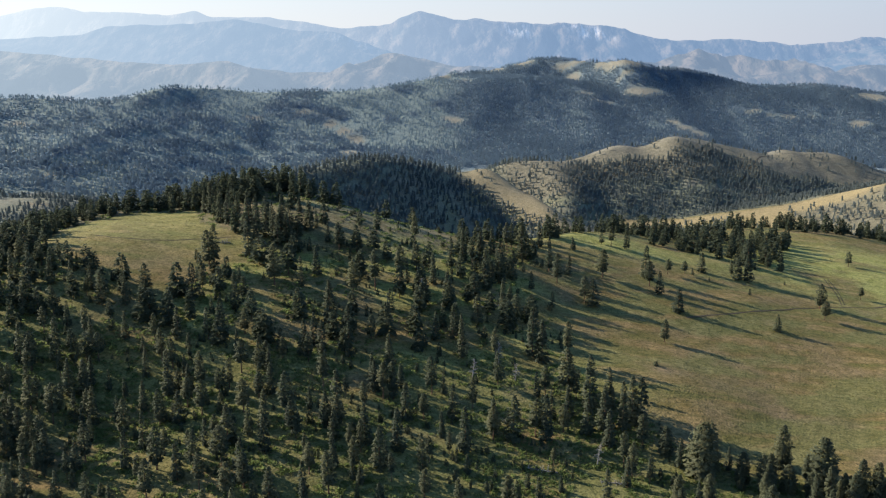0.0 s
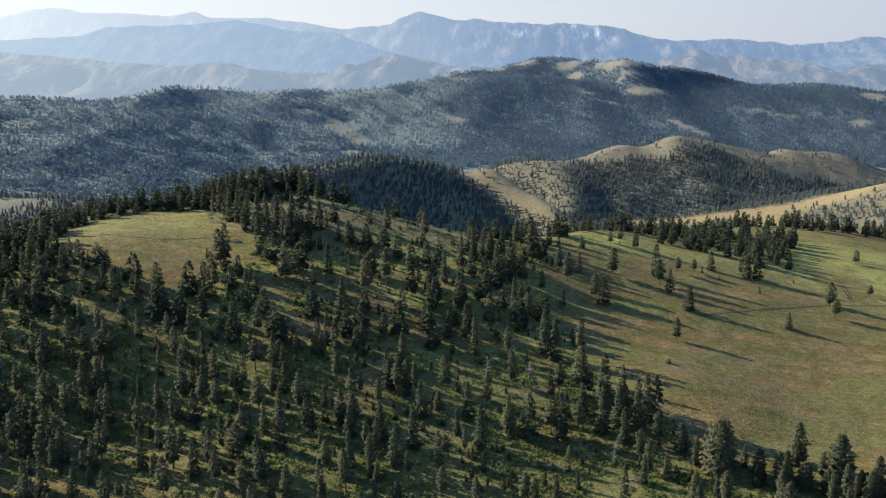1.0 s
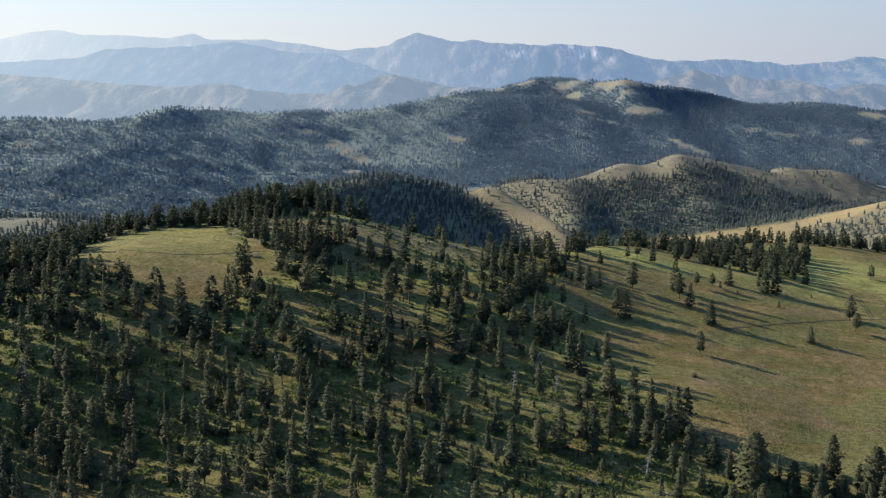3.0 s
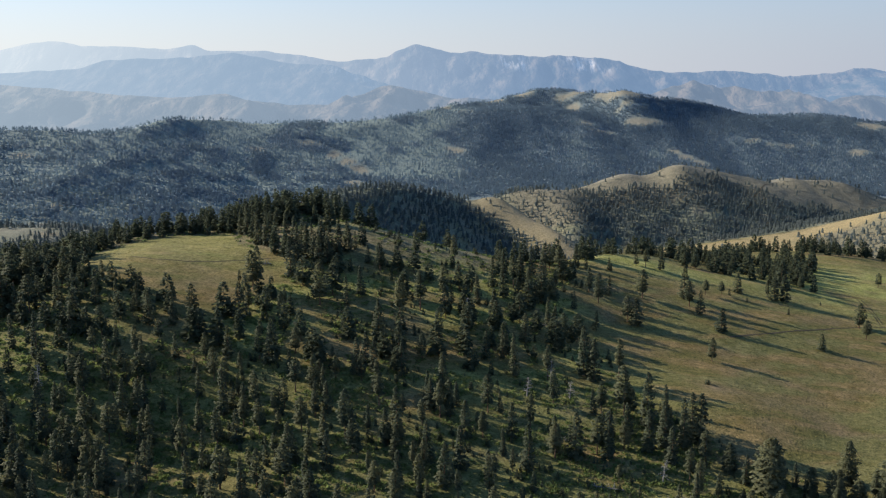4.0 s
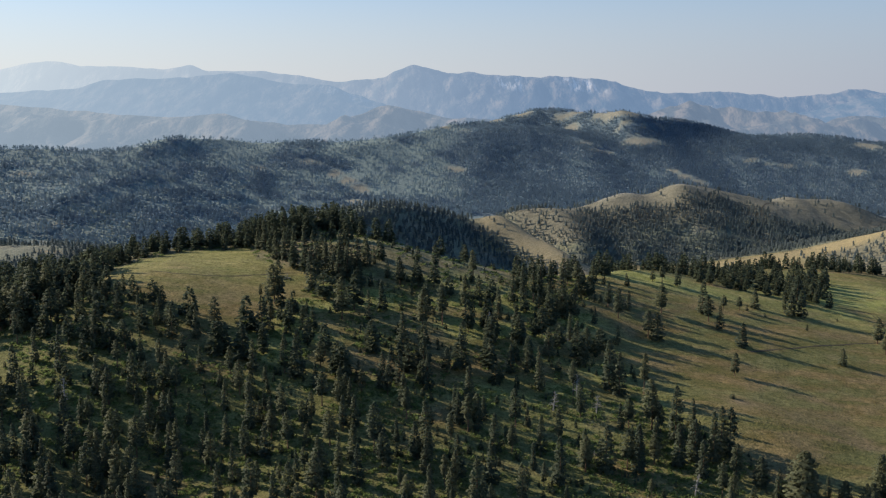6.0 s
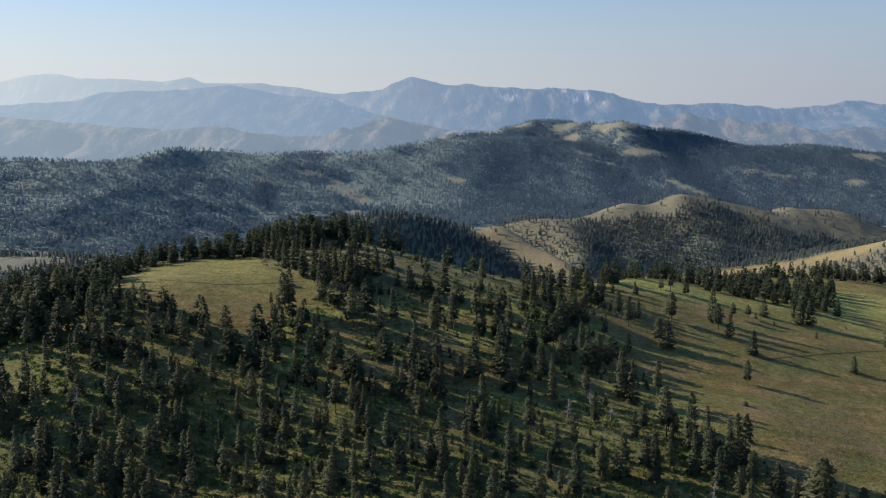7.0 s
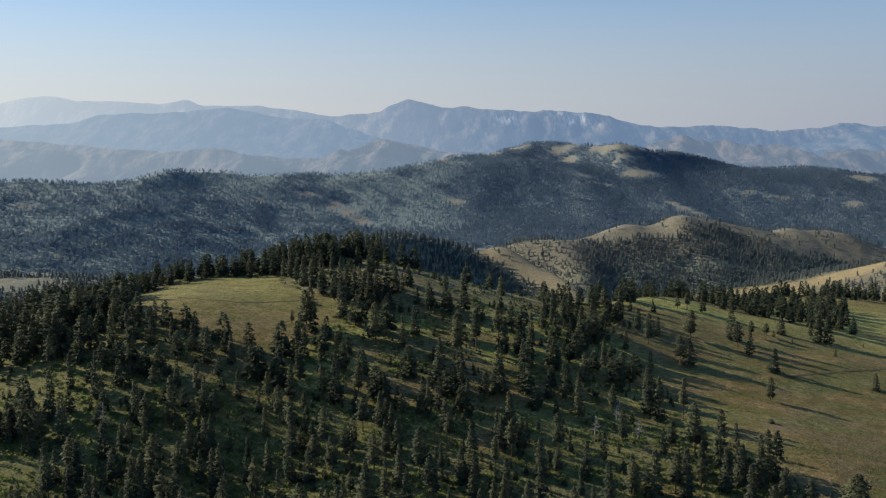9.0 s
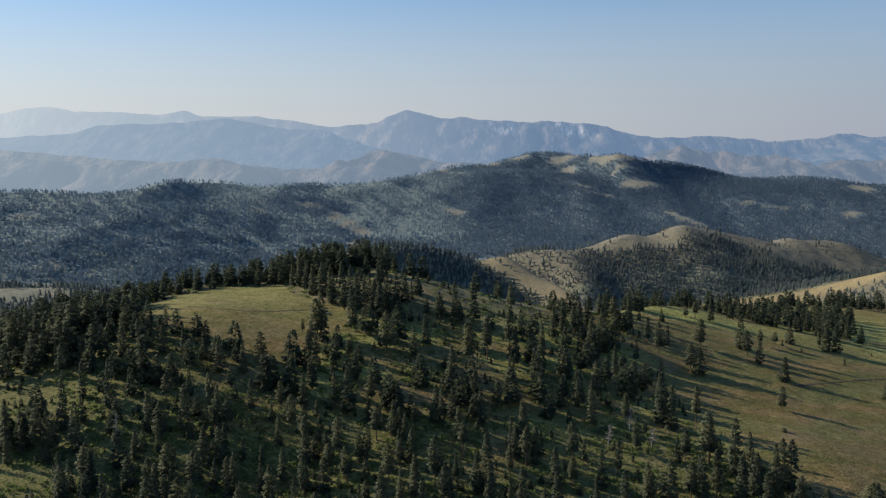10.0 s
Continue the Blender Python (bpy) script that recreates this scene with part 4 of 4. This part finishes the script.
# saplings in loose groups on the wooded slope
gx, gy, pick, rng = scatter(-200, 80, 225, 410, 3.4, 37, 3.0)
keep = (pick < 0.6 * smooth(0.47, 0.58, fbm(gx / 15, gy / 11, 97, 3))) & (gx < meadow_edge(gy) + 2) & (left_meadow(gx, gy) < 0.5) & in_view(gx, gy, 10)
rest += [("fir", float(x), float(y), float(h), float(a)) for x, y, h, a in zip(gx[keep], gy[keep], rng.uniform(0.8, 2.9, keep.sum()), rng.uniform(0, 6.28, keep.sum()))]
plant_joined(rest)


# ---- undergrowth and grass ----
def tufts(name, x, y, size, mat, label, category, leaves, spread, seed):
    """Clumps of upright pointed leaves, joined."""
    draw = np.random.default_rng(seed)
    n = len(x)
    z = land(x, y)
    a = draw.uniform(0, 6.283, (n, leaves))
    q = draw.uniform(0.05, 1, (n, leaves)) ** 0.6 * spread * size[:, None]
    h = size[:, None] * draw.uniform(0.35, 0.9, (n, leaves)) * (1.1 - 0.6 * q / (spread * size[:, None]))
    w = size[:, None] * draw.uniform(0.2, 0.42, (n, leaves))
    px, py = x[:, None] + q * np.cos(a), y[:, None] + q * np.sin(a)
    b = a + draw.uniform(-1.6, 1.6, (n, leaves))
    base = z[:, None] + h * draw.uniform(-0.1, 0.35, (n, leaves))
    lean = 0.4 * size[:, None] * draw.uniform(-0.4, 1, (n, leaves))
    low = np.stack([px - w * np.sin(b), py + w * np.cos(b), base], -1)
    side = np.stack([px + w * np.sin(b), py - w * np.cos(b), base + 0.15 * h], -1)
    tip = np.stack([px + lean * np.cos(a), py + lean * np.sin(a), z[:, None] + h], -1)
    verts = np.stack([low, side, tip], 2).reshape(-1, 3)
    me = quick_mesh(name, verts, np.arange(len(verts)).reshape(-1, 3), mat)
    return tagged(new(name, me), label, category, kind="stuff")


gx, gy, pick, rng = scatter(-230, 130, 205, 430, 1.5, 19, 4.0)
thick = (0.12 + 0.88 * smooth(0.38, 0.53, fbm(gx / 13, gy / 13, 91, 3))) * smooth(2, -10, gx - meadow_edge(gy)) * (1 - left_meadow(gx, gy)) * (0.34 + 0.66 * smooth(330, 270, gy))
keep = (pick < thick) & in_view(gx, gy, 10)
tufts("undergrowth", gx[keep], gy[keep], rng.uniform(0.45, 1.28, keep.sum()) ** 1.5, SHRUB, "green leafy shrubs under the pines", "shrubs", 18, 0.9, 23)
gx, gy, pick, rng = scatter(-240, 260, 205, 560, 1.9, 29, 5.0)
keep = (pick < 0.35 + 0.5 * smooth(0.4, 0.6, fbm(gx / 14, gy / 7, 95, 3))) & in_view(gx, gy, 10) & (gy < along(gx, NEAR_CREST, 1) + 10)
tufts("grass_tufts", gx[keep], gy[keep], rng.uniform(0.15, 0.5, keep.sum()), STRAW, "clumps of dry summer grass on the slope", "grass", 5, 1.2, 31)


# ---- the dirt track over the east meadow ----
def ribbon(name, nodes, width, mat, label):
    xs = np.array([p[0] for p in nodes], float)
    ys = np.array([p[1] for p in nodes], float)
    s = np.linspace(0, 1, 60)
    k = np.linspace(0, 1, len(nodes))
    x, y = np.interp(s, k, xs), np.interp(s, k, ys)
    dx, dy = np.gradient(x), np.gradient(y)
    d = np.hypot(dx, dy)
    rows = []
    wob = width * (0.7 + 0.6 * vnoise(s * 22, 0 * s, 5))
    for o in (-1.0, -0.5, 0.0, 0.5, 1.0):
        px, py = x - dy / d * wob * o / 2, y + dx / d * wob * o / 2
        rows.append(np.stack([px, py, land(px, py) + 0.10 - 0.06 * abs(o)], -1))
    me = quick_mesh(name, np.stack(rows, 0).reshape(-1, 3), grid_faces(5, 60), mat, flat=False)
    return tagged(new(name, me), label, "track", kind="structure")


ribbon("track", [(96, 352), (116, 362), (133, 371), (161, 387), (179, 394), (201, 404), (240, 425)], 1.0, SHADED_SOIL, "narrow worn dirt track across the meadow")
ribbon("track", [(-139, 355), (-129, 351), (-116, 351.6), (-106, 355.4), (-96, 360), (-86, 363.5)], 0.8, SHADED_SOIL, "faint dark trail across the grass cap")
ribbon("track", [(405, 1245), (415, 1261), (430, 1292), (447, 1316), (468, 1356), (493, 1390)], 2.4, SHADED_SOIL, "thin worn trail up the bald hill")
ribbon("wheel_rut", [(187, 440), (185, 429), (182, 414), (177.5, 397)], 0.45, SHADED_SOIL, "worn wheel rut in dry grass")
ribbon("wheel_rut", [(189, 440), (187, 429), (183.6, 414), (179, 397)], 0.45, SHADED_SOIL, "worn wheel rut in dry grass")


# ---- a lone bush on the meadow ----
bush = new("bush", crown_mesh("bush", tree_rng, 0.0, 0.75, 70, round_top, FIR, 8))
bush.matrix_basis = Matrix.Translation((73.2, 304, float(land(np.array([73.2]), np.array([304.0]))[0]) - 0.1)) @ Matrix.Scale(1.5, 4)
tagged(bush, "low dark green bush beside bare soil", "bush")


# ---- dead wood ----
def branch_tubes(rows, sides=5):
    """Tapered sticks: (start, end, radius, end radius)."""
    v, f = [], []
    for p, q, r0, r1 in rows:
        p, q = Vector(p), Vector(q)
        w = (q - p).normalized()
        u = w.orthogonal().normalized()
        t = w.cross(u)
        b = len(v)
        for c, r in ((p, r0), (q, r1)):
            v += [tuple(c + (u * math.cos(6.283 * i / sides) + t * math.sin(6.283 * i / sides)) * r) for i in range(sides)]
        f += [(b + i, b + (i + 1) % sides, b + sides + (i + 1) % sides, b + sides + i) for i in range(sides)]
    return v, f


def limbs(rng, length, count, first, reach, droop):
    """Bent limbs with twigs, shorter towards the top."""
    rows = []
    for k in range(count):
        h = length * (first + (0.97 - first) * k / count)
        a, q = rng.uniform(0, 6.28), reach * rng.uniform(0.5, 1.1) * (1.1 - 0.7 * k / count)
        mid = Vector((math.cos(a) * q * 0.6, math.sin(a) * q * 0.6, h + rng.uniform(-0.1, 0.3)))
        end = Vector((math.cos(a + 0.3) * q, math.sin(a + 0.3) * q, h + rng.uniform(droop, 0.5)))
        rows += [((0, 0, h), mid, 0.07, 0.05), (mid, end, 0.05, 0.025)]
        for _ in range(3):
            p = mid.lerp(end, rng.uniform(0, 0.9))
            rows.append((p, p + Vector((rng.gauss(0, 0.3), rng.gauss(0, 0.3), rng.uniform(-0.1, 0.4))), 0.03, 0.015))
    return rows


def dead_tree(x, y, height, turn, tilt, label, name, seed):
    rng = random.Random(seed)
    thing = new(name)
    spine = [((0, 0, -0.2), (0.05, 0, height * 0.5), 0.24, 0.15), ((0.05, 0, height * 0.5), (0, 0.06, height), 0.15, 0.04)]
    part("trunk", quick_mesh("trunk", *branch_tubes(spine, 8), DEAD), thing)
    part("branches", quick_mesh("branches", *branch_tubes(limbs(rng, height, 34, 0.22, 1.9, -0.5)), DEAD), thing, "bare broken grey branches")
    z = float(land(np.array([x]), np.array([y]))[0])
    thing.matrix_basis = pose(x, y, z + (0.25 if tilt else 0), tilt, 0, turn)
    return tagged(thing, label, "dead tree")


dead_tree(18, 293, 8, 40, 0, "standing grey dead pine with bare branches", "dead_tree", 1)
dead_tree(43, 242, 6.5, 100, 8, "broken grey dead pine among green firs", "dead_tree", 2)
dead_tree(-137, 262, 10, 10, 0, "tall pale grey dead pine beside grass", "dead_tree", 3)
dead_tree(-8, 330, 7, 200, 10, "leaning grey dead pine on the slope", "dead_tree", 4)
dead_tree(31, 237, 9, 262, 84, "fallen bleached pine log with branch stubs", "fallen_log", 5)
dead_tree(22, 259, 8, 240, 85, "fallen grey pine log on grass", "fallen_log", 6)
dead_tree(14, 330, 7, 80, 84, "fallen grey pine log on grass", "fallen_log", 7)
dead_tree(-85, 357.5, 4, 285, 86, "fallen dark log on the grass cap", "fallen_log", 9)
dead_tree(23, 284, 6, 20, 6, "standing grey dead pine with bare branches", "dead_tree", 10)
dead_tree(9, 283, 6, 140, 12, "leaning bleached dead pine among green pines", "dead_tree", 11)
dead_tree(50, 233, 8, 265, 86, "fallen bleached pine log with branch stubs", "fallen_log", 8)
